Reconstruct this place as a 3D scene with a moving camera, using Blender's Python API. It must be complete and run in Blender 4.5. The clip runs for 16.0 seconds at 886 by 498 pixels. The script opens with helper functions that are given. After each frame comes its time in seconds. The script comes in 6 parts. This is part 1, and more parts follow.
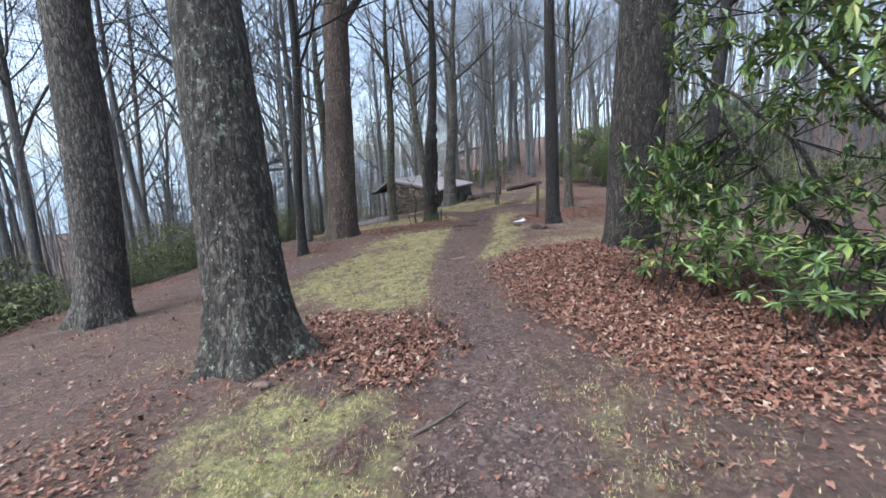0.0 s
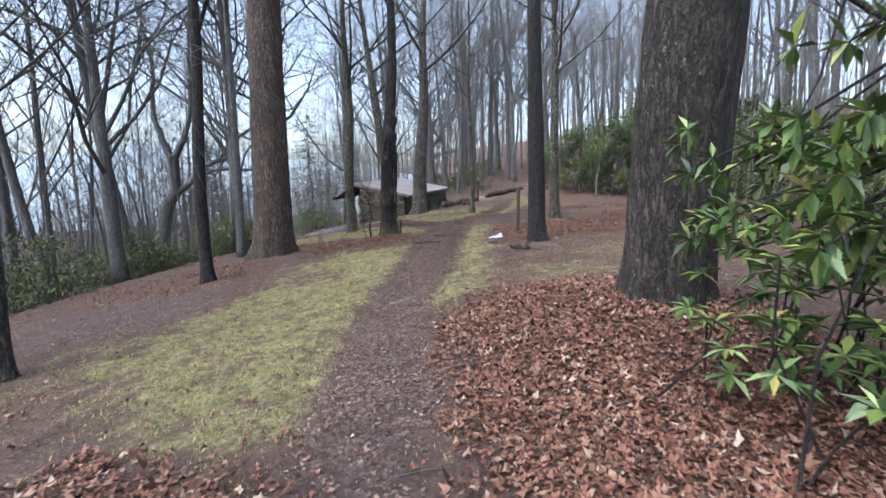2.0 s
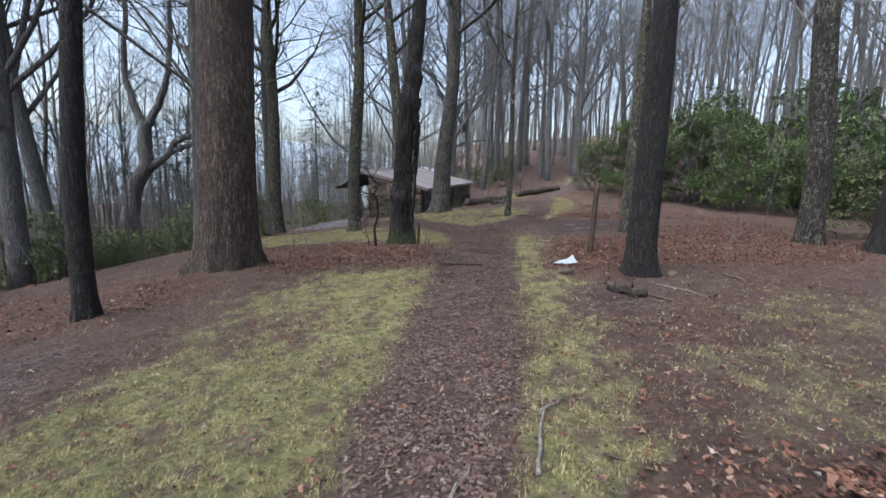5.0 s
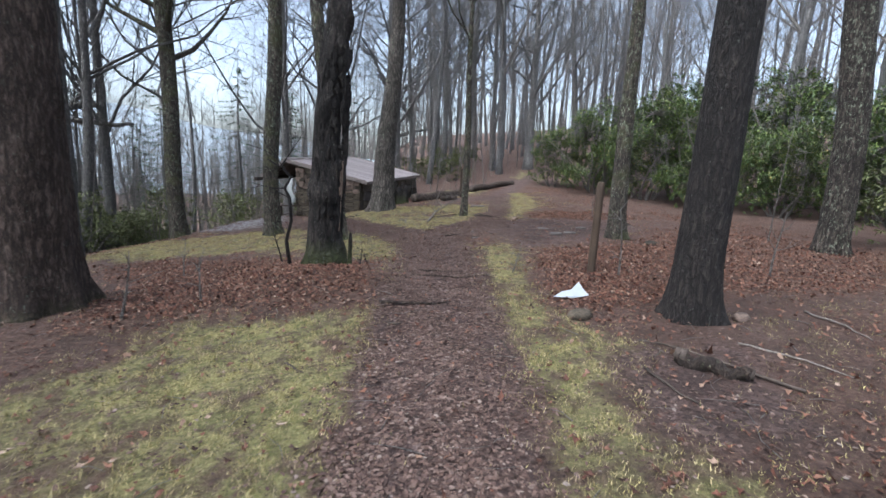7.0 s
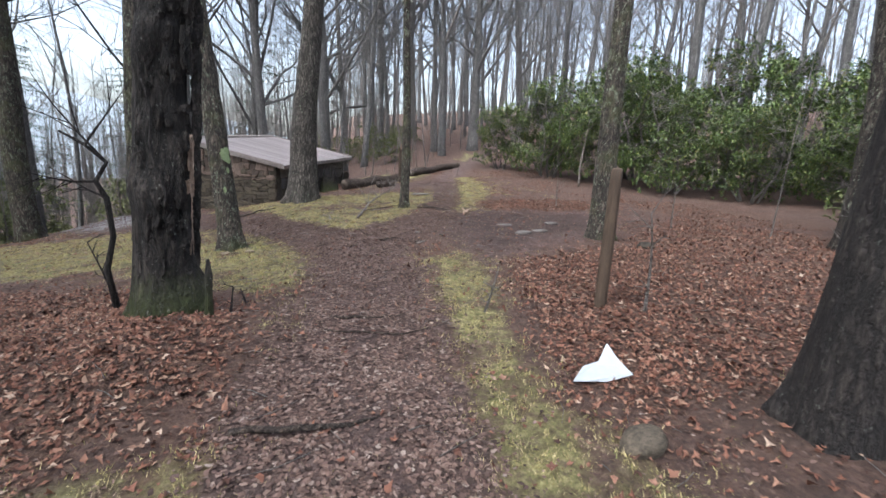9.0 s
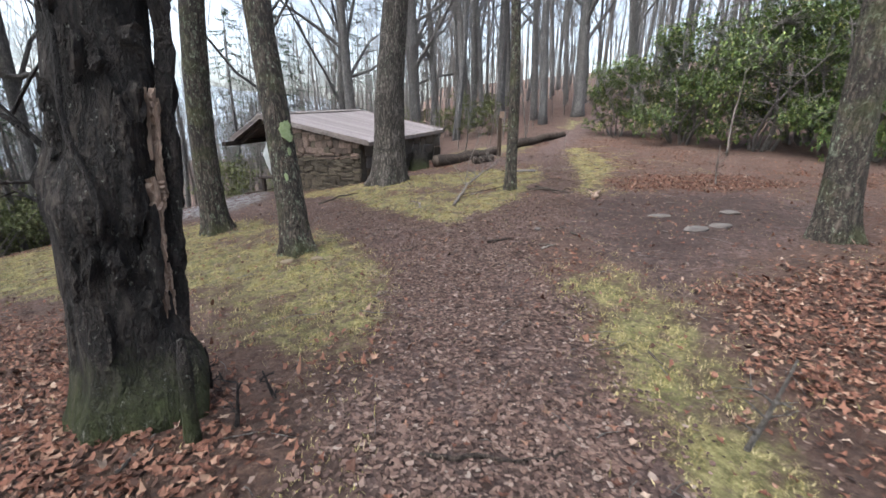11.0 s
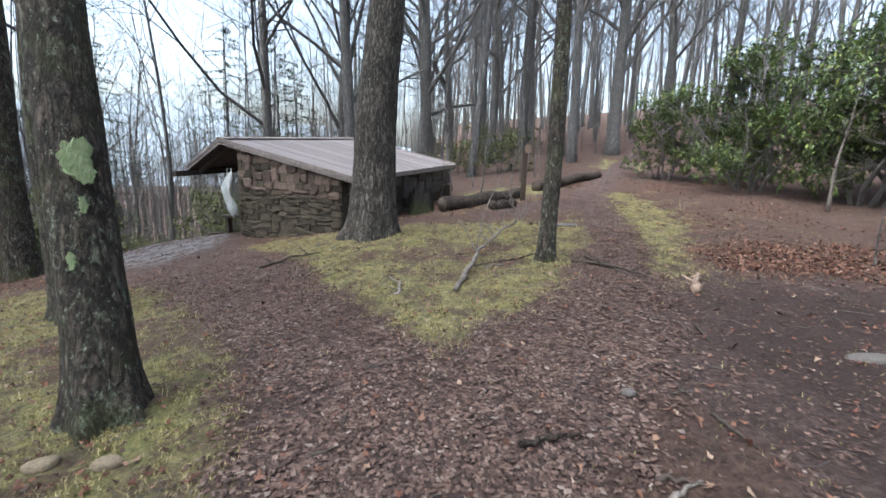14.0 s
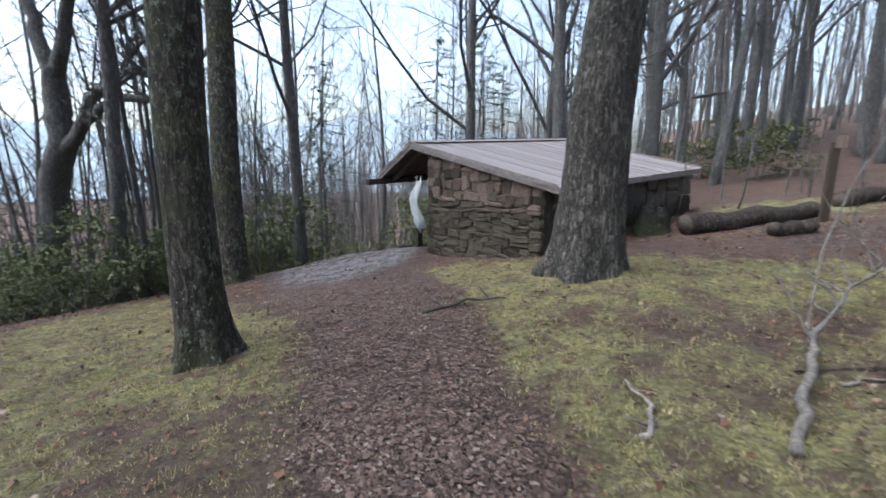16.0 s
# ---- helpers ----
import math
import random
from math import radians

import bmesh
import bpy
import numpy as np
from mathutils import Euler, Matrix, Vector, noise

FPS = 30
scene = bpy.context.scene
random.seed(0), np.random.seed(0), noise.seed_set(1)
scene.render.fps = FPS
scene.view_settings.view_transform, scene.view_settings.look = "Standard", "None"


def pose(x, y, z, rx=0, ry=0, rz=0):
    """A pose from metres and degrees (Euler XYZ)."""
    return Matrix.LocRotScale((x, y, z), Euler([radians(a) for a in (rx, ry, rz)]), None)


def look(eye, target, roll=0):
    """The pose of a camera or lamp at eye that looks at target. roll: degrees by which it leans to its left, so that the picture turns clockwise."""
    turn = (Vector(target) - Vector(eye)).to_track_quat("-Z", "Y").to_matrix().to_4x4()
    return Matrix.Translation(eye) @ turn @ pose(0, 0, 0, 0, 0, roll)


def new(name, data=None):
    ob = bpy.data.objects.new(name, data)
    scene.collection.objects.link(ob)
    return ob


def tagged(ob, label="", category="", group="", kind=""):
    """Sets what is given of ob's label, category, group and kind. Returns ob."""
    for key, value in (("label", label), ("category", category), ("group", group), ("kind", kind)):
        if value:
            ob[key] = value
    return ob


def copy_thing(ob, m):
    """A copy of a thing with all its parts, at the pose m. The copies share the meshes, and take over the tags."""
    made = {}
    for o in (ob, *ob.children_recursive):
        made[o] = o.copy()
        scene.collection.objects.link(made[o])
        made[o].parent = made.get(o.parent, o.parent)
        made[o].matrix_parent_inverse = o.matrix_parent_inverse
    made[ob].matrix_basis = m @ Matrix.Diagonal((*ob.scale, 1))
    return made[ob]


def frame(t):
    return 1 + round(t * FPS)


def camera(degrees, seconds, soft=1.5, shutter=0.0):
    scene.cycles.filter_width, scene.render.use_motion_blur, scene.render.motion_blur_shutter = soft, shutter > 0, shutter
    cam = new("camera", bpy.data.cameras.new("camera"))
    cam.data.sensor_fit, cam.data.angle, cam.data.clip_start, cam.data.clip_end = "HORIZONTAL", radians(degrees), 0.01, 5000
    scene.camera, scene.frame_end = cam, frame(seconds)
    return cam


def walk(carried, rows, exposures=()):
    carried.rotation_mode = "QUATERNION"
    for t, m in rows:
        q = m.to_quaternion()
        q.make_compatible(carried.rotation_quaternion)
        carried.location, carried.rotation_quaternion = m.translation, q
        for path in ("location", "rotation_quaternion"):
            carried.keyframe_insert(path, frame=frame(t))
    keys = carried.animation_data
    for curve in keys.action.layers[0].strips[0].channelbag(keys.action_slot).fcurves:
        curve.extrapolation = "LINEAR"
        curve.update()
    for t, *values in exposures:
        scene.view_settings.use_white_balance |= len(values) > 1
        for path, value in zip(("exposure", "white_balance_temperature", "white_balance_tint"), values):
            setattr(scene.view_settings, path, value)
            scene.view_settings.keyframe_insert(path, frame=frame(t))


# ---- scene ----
cam = camera(88.2, 16.0, 1.5, 0.2)
METRES, EYE, TILT, LEAN, TURN = 21.1, 1.5, 0.0, 0.0, 0.0
ROWS = [
    (0.0, 0.0, 0.0, 0.0, -0.45, -9.57, 2.69),
    (0.5, 0.008, 0.0399, 0.0002, 0.48, -9.63, 1.11),
    (1.0, 0.0184, 0.0761, -0.0019, -1.98, -10.39, 0.92),
    (1.5, 0.0265, 0.1145, -0.0031, -2.88, -9.93, 1.42),
    (2.0, 0.0336, 0.1495, -0.003, -2.58, -9.15, 1.9),
    (2.5, 0.0353, 0.1838, -0.0022, -0.94, -8.78, 1.48),
    (3.0, 0.0334, 0.2178, -0.0041, 1.05, -8.91, 1.35),
    (3.5, 0.0236, 0.2556, -0.0062, 3.84, -9.66, 0.75),
    (4.0, 0.0156, 0.2905, -0.0088, 2.23, -10.32, -0.24),
    (6.5, 0.0156, 0.4622, -0.0135, -5.04, -8.87, -1.71),
    (7.0, 0.0178, 0.4968, -0.0158, -7.9, -10.41, -2.32),
    (7.5, 0.0261, 0.5296, -0.016, -12.83, -10.64, -2.44),
    (8.0, 0.0315, 0.5604, -0.0156, -17.53, -10.57, -2.55),
    (10.5, 0.0472, 0.6975, -0.0219, -7.46, -15.58, -0.61),
    (11.0, 0.0438, 0.7227, -0.0223, -4.6, -15.91, 0.2),
    (11.5, 0.0415, 0.7448, -0.0232, -1.17, -14.47, 0.29),
    (12.0, 0.0397, 0.772, -0.022, 2.15, -11.63, -1.37),
    (12.5, 0.0432, 0.796, -0.0219, 0.7, -11.16, -1.7),
    (13.0, 0.0498, 0.8241, -0.0233, -1.09, -11.41, -1.95),
    (13.5, 0.0581, 0.8498, -0.0248, -3.77, -12.04, -2.08),
    (14.0, 0.0652, 0.8746, -0.0242, -2.35, -11.89, -1.63),
    (14.5, 0.0656, 0.9011, -0.0246, 0.8, -12.35, -1.35),
    (15.0, 0.0638, 0.9287, -0.0258, 5.72, -12.85, -1.55),
    (15.5, 0.0567, 0.9559, -0.027, 12.16, -12.09, -1.05),
    (16.0, 0.0462, 0.9835, -0.0293, 22.5, -11.38, -0.19),
]
walk(cam, [(t, pose(0, 0, EYE, TILT, LEAN, TURN) @ pose(METRES * x, METRES * y, METRES * z, 90 + pitch, roll, yaw)) for t, x, y, z, yaw, pitch, roll in ROWS],
     exposures=[(0.0, 2.57, 5620, 7), (0.5, 2.42, 5620, 7), (1.0, 2.76, 5650, 8), (2.0, 2.59, 5670, 8), (2.5, 2.39, 5670, 8), (3.0, 2.48, 5680, 8), (3.5, 2.2, 5690, 8), (4.0, 2.24, 5720, 8), (6.5, 2.17, 5820, 8), (7.5, 2.57, 5870, 8), (8.0, 2.52, 5920, 9), (10.5, 2.71, 6270, 9), (11.0, 2.77, 6250, 9), (11.5, 2.97, 6170, 8), (12.0, 2.75, 6100, 7), (12.5, 2.62, 6050, 7), (13.0, 2.38, 6020, 7), (13.5, 2.55, 5970, 7), (14.5, 2.65, 5970, 5), (15.5, 2.75, 5820, 6), (16.0, 2.55, 5720, 6)])

from mathutils.bvhtree import BVHTree

# ---- world and sun: an overcast late-winter sky ----
sky_world = bpy.data.worlds.new("overcast_sky")
scene.world = sky_world
sky_world.use_nodes = True
_n, _l = sky_world.node_tree.nodes, sky_world.node_tree.links
_sky = _n.new("ShaderNodeTexSky")
_sky.sky_type, _sky.sun_disc = "NISHITA", False
_sky.sun_elevation, _sky.sun_rotation = radians(52), radians(250)
_sky.air_density, _sky.dust_density, _sky.ozone_density = 1.0, 3.0, 1.5
_grey = _n.new("ShaderNodeHueSaturation")
_grey.inputs["Saturation"].default_value = 0.6
_l.new(_sky.outputs[0], _grey.inputs["Color"])
_l.new(_grey.outputs[0], _n["Background"].inputs["Color"])
_n["Background"].inputs["Strength"].default_value = 0.066
sun = new("sun", bpy.data.lights.new("sun", "SUN"))
sun.data.energy, sun.data.angle, sun.data.color = 1.5, radians(70), (1.0, 0.97, 0.94)
sun.matrix_world = look((-30, -10, 60), (0, 15, 0))


# ---- materials ----
class Mat:
    """A node material in the making."""

    def __init__(self, name, rough=0.9, spec=0.3):
        self.m = bpy.data.materials.new(name)
        self.m.use_nodes = True
        self.t = self.m.node_tree
        self.b = self.t.nodes["Principled BSDF"]
        self.b.inputs["Roughness"].default_value = rough
        self.b.inputs["Specular IOR Level"].default_value = spec

    def node(self, kind, **props):
        n = self.t.nodes.new(kind)
        for k, v in props.items():
            n.inputs[k.replace("_", " ")].default_value = v
        return n

    def link(self, a, b):
        self.t.links.new(a, b)

    def coords(self, scale=(1, 1, 1), world=False):
        src = self.node("ShaderNodeNewGeometry").outputs["Position"] if world else self.node("ShaderNodeTexCoord").outputs["Object"]
        mp = self.node("ShaderNodeMapping")
        mp.inputs["Scale"].default_value = scale
        self.link(src, mp.inputs["Vector"])
        return mp.outputs[0]

    def noise(self, vec, scale, detail=4.0, rough=0.6, dist=0.0):
        n = self.node("ShaderNodeTexNoise", Scale=scale, Detail=detail, Roughness=rough, Distortion=dist)
        self.link(vec, n.inputs["Vector"])
        return n.outputs["Fac"]

    def ramp(self, fac, *stops):
        r = self.node("ShaderNodeValToRGB")
        e = r.color_ramp.elements
        while len(e) < len(stops):
            e.new(0.5)
        for el, (p, c) in zip(e, stops):
            el.position = p
            el.color = (*c, 1) if len(c) == 3 else c
        self.link(fac, r.inputs["Fac"])
        return r.outputs["Color"]

    def step(self, fac, lo, hi):
        r = self.node("ShaderNodeMapRange")
        r.inputs["From Min"].default_value, r.inputs["From Max"].default_value = lo, hi
        self.link(fac, r.inputs["Value"])
        return r.outputs[0]

    def mix(self, fac, a, b, kind="MIX"):
        x = self.node("ShaderNodeMix")
        x.data_type, x.blend_type = "RGBA", kind
        for val, sock in ((fac, x.inputs[0]), (a, x.inputs[6]), (b, x.inputs[7])):
            if isinstance(val, (int, float)):
                sock.default_value = val
            elif isinstance(val, tuple):
                sock.default_value = (*val, 1)
            else:
                self.link(val, sock)
        return x.outputs[2]

    def times(self, a, b, op="MULTIPLY"):
        x = self.node("ShaderNodeMath")
        x.operation = op
        for val, sock in ((a, x.inputs[0]), (b, x.inputs[1])):
            if isinstance(val, (int, float)):
                sock.default_value = val
            else:
                self.link(val, sock)
        return x.outputs[0]

    def bump(self, height, strength=0.6, distance=0.02):
        n = self.node("ShaderNodeBump", Strength=strength, Distance=distance)
        self.link(height, n.inputs["Height"])
        self.link(n.outputs[0], self.b.inputs["Normal"])

    def colour(self, c):
        if isinstance(c, tuple):
            plain_colour(self.b, c)
        else:
            self.link(c, self.b.inputs["Base Color"])
        return self.m


def plain_colour(b, c):
    b.inputs["Base Color"].default_value = (*c, 1)


def bark(name, dark, light, lichen=0.3, lichen_colour=(0.22, 0.26, 0.19), scale=1.0, moss=0.0, foot=0.0):
    m = Mat(name, 0.85, 0.35)
    fur = m.coords((9 * scale, 9 * scale, 1.9 * scale))
    plate = m.node("ShaderNodeTexVoronoi", Scale=1.7, Randomness=1.0)
    plate.feature = "DISTANCE_TO_EDGE"
    sway = m.node("ShaderNodeTexNoise", Scale=3.0, Detail=5.0, Roughness=0.7)
    m.link(m.coords((3, 3, 1.6)), sway.inputs["Vector"])
    shift = m.node("ShaderNodeVectorMath")
    shift.operation = "MULTIPLY_ADD"
    shift.inputs[1].default_value = (1.5, 1.5, 1.5)
    m.link(sway.outputs["Color"], shift.inputs[0])
    m.link(fur, shift.inputs[2])
    m.link(shift.outputs[0], plate.inputs["Vector"])
    gaps = m.noise(m.coords((2, 2, 1)), 5.0, 4, 0.7)
    edge = m.times(m.step(plate.outputs["Distance"], 0.02, 0.3), m.step(gaps, 0.52, 0.66), "MAXIMUM")
    grain = m.noise(fur, 3.5, 9, 0.75, 0.8)
    broad = m.noise(m.coords(), 1.3, 4)
    tone = m.ramp(grain, (0.38, dark), (0.5, tuple(0.5 * (a + c) for a, c in zip(dark, light))), (0.63, light))
    tone = m.mix(edge, m.mix(0.9, tone, dark), tone)
    tone = m.mix(m.step(broad, 0.38, 0.68), tone, m.mix(0.6, tone, dark))
    zone = m.noise(m.coords((1, 1, 0.8)), 1.1, 3)
    spots = m.noise(m.coords((1, 1, 0.6)), 15.0, 8, 0.8)
    cover_up = m.times(m.step(spots, 0.6 - 0.1 * lichen, 0.66 - 0.06 * lichen), m.step(zone, 0.6 - 0.3 * lichen, 0.66 - 0.15 * lichen))
    tone = m.mix(m.times(cover_up, min(1.0, 0.45 + 0.6 * lichen)), tone, lichen_colour)
    fleck = m.noise(m.coords((1, 1, 0.6)), 30.0, 4, 0.8)
    tone = m.mix(m.times(m.step(fleck, 0.64 - 0.05 * lichen, 0.7), min(1.0, 0.3 + lichen)), tone, tuple(min(0.6, 1.35 * c + 0.05) for c in lichen_colour))
    if moss:
        grow_zone = m.noise(m.coords(), 1.7, 4)
        tone = m.mix(m.times(m.step(grow_zone, 0.5, 0.62), moss), tone, (0.085, 0.095, 0.03))
    if foot:
        up = m.node("ShaderNodeSeparateXYZ")
        m.link(m.coords(), up.inputs[0])
        low = m.step(m.times(up.outputs[2], m.times(spots, 0.9), "ADD"), foot + 0.55, foot + 0.15)
        tone = m.mix(m.times(low, 0.75), tone, m.mix(grain, (0.02, 0.028, 0.008), (0.1, 0.12, 0.035)))
    m.bump(m.times(m.times(edge, 0.8), m.times(grain, 1.0), "ADD"), 1.0, 0.045)
    return m.colour(tone)


BARK_SPLIT = bark("split_black_bark", (0.01, 0.0085, 0.008), (0.085, 0.068, 0.058), 0.35, (0.2, 0.2, 0.17), 0.8, 0.0, 0.3)
BARK_OAK = bark("oak_bark", (0.016, 0.013, 0.011), (0.2, 0.165, 0.135), 0.7, (0.27, 0.3, 0.22))
BARK_OLD = bark("dark_furrowed_bark", (0.012, 0.0095, 0.008), (0.15, 0.12, 0.098), 0.4, (0.24, 0.26, 0.2))
BARK_BIG = bark("reddish_ridged_bark", (0.045, 0.032, 0.026), (0.3, 0.22, 0.175), 0.25, foot=0.12)
BARK_DARK = bark("dark_wet_bark", (0.013, 0.011, 0.011), (0.085, 0.07, 0.062), 0.2, (0.14, 0.15, 0.13), 1.2)
BARK_GREY = bark("grey_bark", (0.03, 0.026, 0.023), (0.33, 0.285, 0.245), 0.5, (0.27, 0.3, 0.22), 1.1)
BARK_LICHEN = bark("lichen_covered_bark", (0.024, 0.02, 0.017), (0.24, 0.195, 0.155), 0.75, (0.27, 0.31, 0.22), 1.2, 0.45)
# woodland bark and twigs: distance haze is put into these paler tones
BARK_FAR = bark("hazed_grey_brown_bark", (0.1, 0.097, 0.096), (0.29, 0.285, 0.28), 0.35, (0.34, 0.37, 0.32), scale=0.8)
BARK_MID = bark("hazed_weathered_bark", (0.1, 0.095, 0.093), (0.33, 0.315, 0.3), 0.5, (0.27, 0.3, 0.24))
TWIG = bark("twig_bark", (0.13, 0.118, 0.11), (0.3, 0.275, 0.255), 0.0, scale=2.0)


def island_tones(name, stops, rough=0.8, spec=0.3, grain=30.0, through_light=0.0):
    """Loose pieces in one mesh, each in a tone of its own."""
    m = Mat(name, rough, spec)
    g = m.node("ShaderNodeNewGeometry")
    tone = m.ramp(g.outputs["Random Per Island"], *stops)
    n = m.noise(m.coords(world=True), grain, 3)
    tone = m.mix(m.step(n, 0.3, 0.8), tone, m.mix(0.45, tone, (0.02, 0.015, 0.012)))
    m.bump(n, 0.3, 0.004)
    if through_light:
        m.b.inputs["Subsurface Weight"].default_value = through_light
        m.b.inputs["Subsurface Radius"].default_value = (0.01, 0.01, 0.005)
    return m.colour(tone)


LITTER = island_tones("dead_leaves", ((0.0, (0.03, 0.0145, 0.01)), (0.3, (0.092, 0.036, 0.022)), (0.55, (0.16, 0.067, 0.042)), (0.8, (0.21, 0.105, 0.069)), (0.95, (0.26, 0.165, 0.115)), (1.0, (0.38, 0.29, 0.225))), 0.7, 0.28)
CHIPS = island_tones("leaf_crumbs_and_grit", ((0.0, (0.032, 0.02, 0.016)), (0.4, (0.085, 0.052, 0.043)), (0.7, (0.14, 0.088, 0.071)), (0.94, (0.19, 0.135, 0.112)), (1.0, (0.27, 0.22, 0.19))), 0.75, 0.25)


def grass():
    """Short blades in tufts: fresh, straw-coloured and brown ones stand together."""
    m = Mat("moss_and_short_grass", 0.85, 0.2)
    p = m.coords(world=True)
    g = m.node("ShaderNodeNewGeometry")
    fresh = m.ramp(g.outputs["Random Per Island"], (0.0, (0.13, 0.11, 0.045)), (0.3, (0.27, 0.235, 0.092)), (0.6, (0.39, 0.335, 0.15)), (0.85, (0.5, 0.42, 0.235)), (1.0, (0.17, 0.2, 0.06)))
    straw = m.ramp(g.outputs["Random Per Island"], (0.0, (0.08, 0.056, 0.042)), (0.5, (0.19, 0.135, 0.098)), (1.0, (0.38, 0.29, 0.21)))
    tone = m.mix(m.step(m.noise(p, 4.3, 7, 0.8), 0.5, 0.6), fresh, straw)
    tone = m.mix(m.step(m.noise(p, 11, 5, 0.8), 0.36, 0.5), m.mix(0.6, tone, (0.035, 0.03, 0.012)), tone)
    return m.colour(tone)


GRASS = grass()
EVERGREEN = island_tones("rhododendron_leaves", ((0.0, (0.025, 0.05, 0.012)), (0.35, (0.055, 0.1, 0.022)), (0.7, (0.11, 0.17, 0.036)), (0.92, (0.2, 0.26, 0.07)), (1.0, (0.32, 0.29, 0.08))), 0.45, 0.42, 60)
# slope shrubs: mist is put into this paler, flatter leaf colour
SLOPE_LEAVES = island_tones("misted_understory_leaves", ((0.0, (0.07, 0.085, 0.035)), (0.4, (0.11, 0.13, 0.052)), (0.8, (0.165, 0.185, 0.08)), (1.0, (0.21, 0.21, 0.1))), 0.65, 0.25, 60)
NEEDLES = island_tones("hemlock_needles", ((0.0, (0.015, 0.035, 0.015)), (0.6, (0.035, 0.07, 0.03)), (1.0, (0.07, 0.11, 0.05))), 0.7, 0.3)


def soil():
    m = Mat("forest_soil", 0.85, 0.35)
    kinds = m.node("ShaderNodeVertexColor")
    kinds.layer_name = "cover"
    sep = m.node("ShaderNodeSeparateColor")
    m.link(kinds.outputs["Color"], sep.inputs[0])
    p = m.coords(world=True)
    fine, mid, broad = m.noise(p, 42, 8, 0.78), m.noise(p, 7, 6, 0.7), m.noise(p, 0.8, 3)
    dirt = m.ramp(fine, (0.32, (0.019, 0.0115, 0.01)), (0.48, (0.084, 0.052, 0.046)), (0.62, (0.163, 0.108, 0.097)), (0.74, (0.27, 0.197, 0.176)))
    dirt = m.mix(m.step(mid, 0.45, 0.7), dirt, m.mix(0.6, dirt, (0.046, 0.029, 0.0255)))
    dirt = m.mix(m.step(m.noise(p, 2.3, 5, 0.7), 0.56, 0.68), dirt, m.mix(0.6, dirt, (0.15, 0.106, 0.095)))
    leaf = m.ramp(m.noise(p, 19, 8, 0.8, 0.5), (0.3, (0.021, 0.012, 0.0088)), (0.48, (0.076, 0.04, 0.029)), (0.6, (0.15, 0.089, 0.06)), (0.72, (0.25, 0.165, 0.115)))
    leaf = m.mix(m.step(broad, 0.4, 0.7), leaf, m.mix(0.5, leaf, (0.1, 0.064, 0.045)))
    moss = m.ramp(m.noise(p, 26, 8, 0.8), (0.3, (0.05, 0.046, 0.017)), (0.45, (0.19, 0.175, 0.068)), (0.58, (0.31, 0.285, 0.125)), (0.7, (0.46, 0.41, 0.22)))
    moss = m.mix(m.step(m.noise(p, 1.7, 4, 0.7), 0.5, 0.66), moss, m.mix(0.4, moss, (0.13, 0.155, 0.035)))
    moss = m.mix(m.step(m.noise(p, 4.3, 7, 0.8), 0.5, 0.6), moss, m.mix(0.85, moss, (0.12, 0.082, 0.062)))
    moss = m.mix(m.step(m.noise(p, 11, 5, 0.8), 0.36, 0.5), m.mix(0.65, moss, (0.035, 0.03, 0.012)), moss)
    bits = m.node("ShaderNodeTexVoronoi", Scale=30.0, Randomness=1.0)
    m.link(p, bits.inputs["Vector"])
    each = m.node("ShaderNodeSeparateColor")
    m.link(bits.outputs["Color"], each.inputs[0])
    bit_tone = m.ramp(each.outputs[0], (0.0, (0.03, 0.018, 0.0155)), (0.4, (0.075, 0.047, 0.041)), (0.75, (0.14, 0.092, 0.08)), (1.0, (0.23, 0.165, 0.145)))
    dirt = m.mix(m.step(m.noise(p, 1.1, 5, 0.7), 0.36, 0.52), dirt, m.mix(0.65, dirt, bit_tone))
    humus = m.ramp(fine, (0.35, (0.024, 0.0135, 0.0115)), (0.6, (0.07, 0.043, 0.037)), (0.75, (0.12, 0.08, 0.07)))
    dirt = m.mix(m.step(m.times(sep.outputs[0], sep.outputs[2]), 0.2, 0.9), dirt, humus)
    tone = m.mix(sep.outputs[2], m.mix(0.5, dirt, leaf), leaf)
    tone = m.mix(m.step(m.times(sep.outputs[1], m.times(m.times(m.noise(p, 5, 8, 0.8), 2.6), 0.3, "SUBTRACT")), 0.3, 0.85), tone, moss)
    tone = m.mix(m.step(m.times(sep.outputs[0], m.times(mid, 0.5, "ADD")), 0.3, 0.7), tone, dirt)
    tone = m.mix(m.step(m.noise(p, 2.6, 7, 0.75), 0.4, 0.56), m.mix(0.4, tone, (0.03, 0.02, 0.015)), tone)
    pad = m.step(m.times(kinds.outputs["Alpha"], m.times(mid, 0.6, "ADD")), 0.35, 0.8)
    tone = m.mix(pad, tone, m.ramp(fine, (0.3, (0.13, 0.125, 0.13)), (0.7, (0.26, 0.25, 0.255))))
    m.link(m.times(0.85, m.times(pad, 0.4), "SUBTRACT"), m.b.inputs["Roughness"])
    m.bump(m.times(fine, m.times(mid, 2.0), "ADD"), 1.0, 0.035)
    return m.colour(tone)


SOIL = soil()


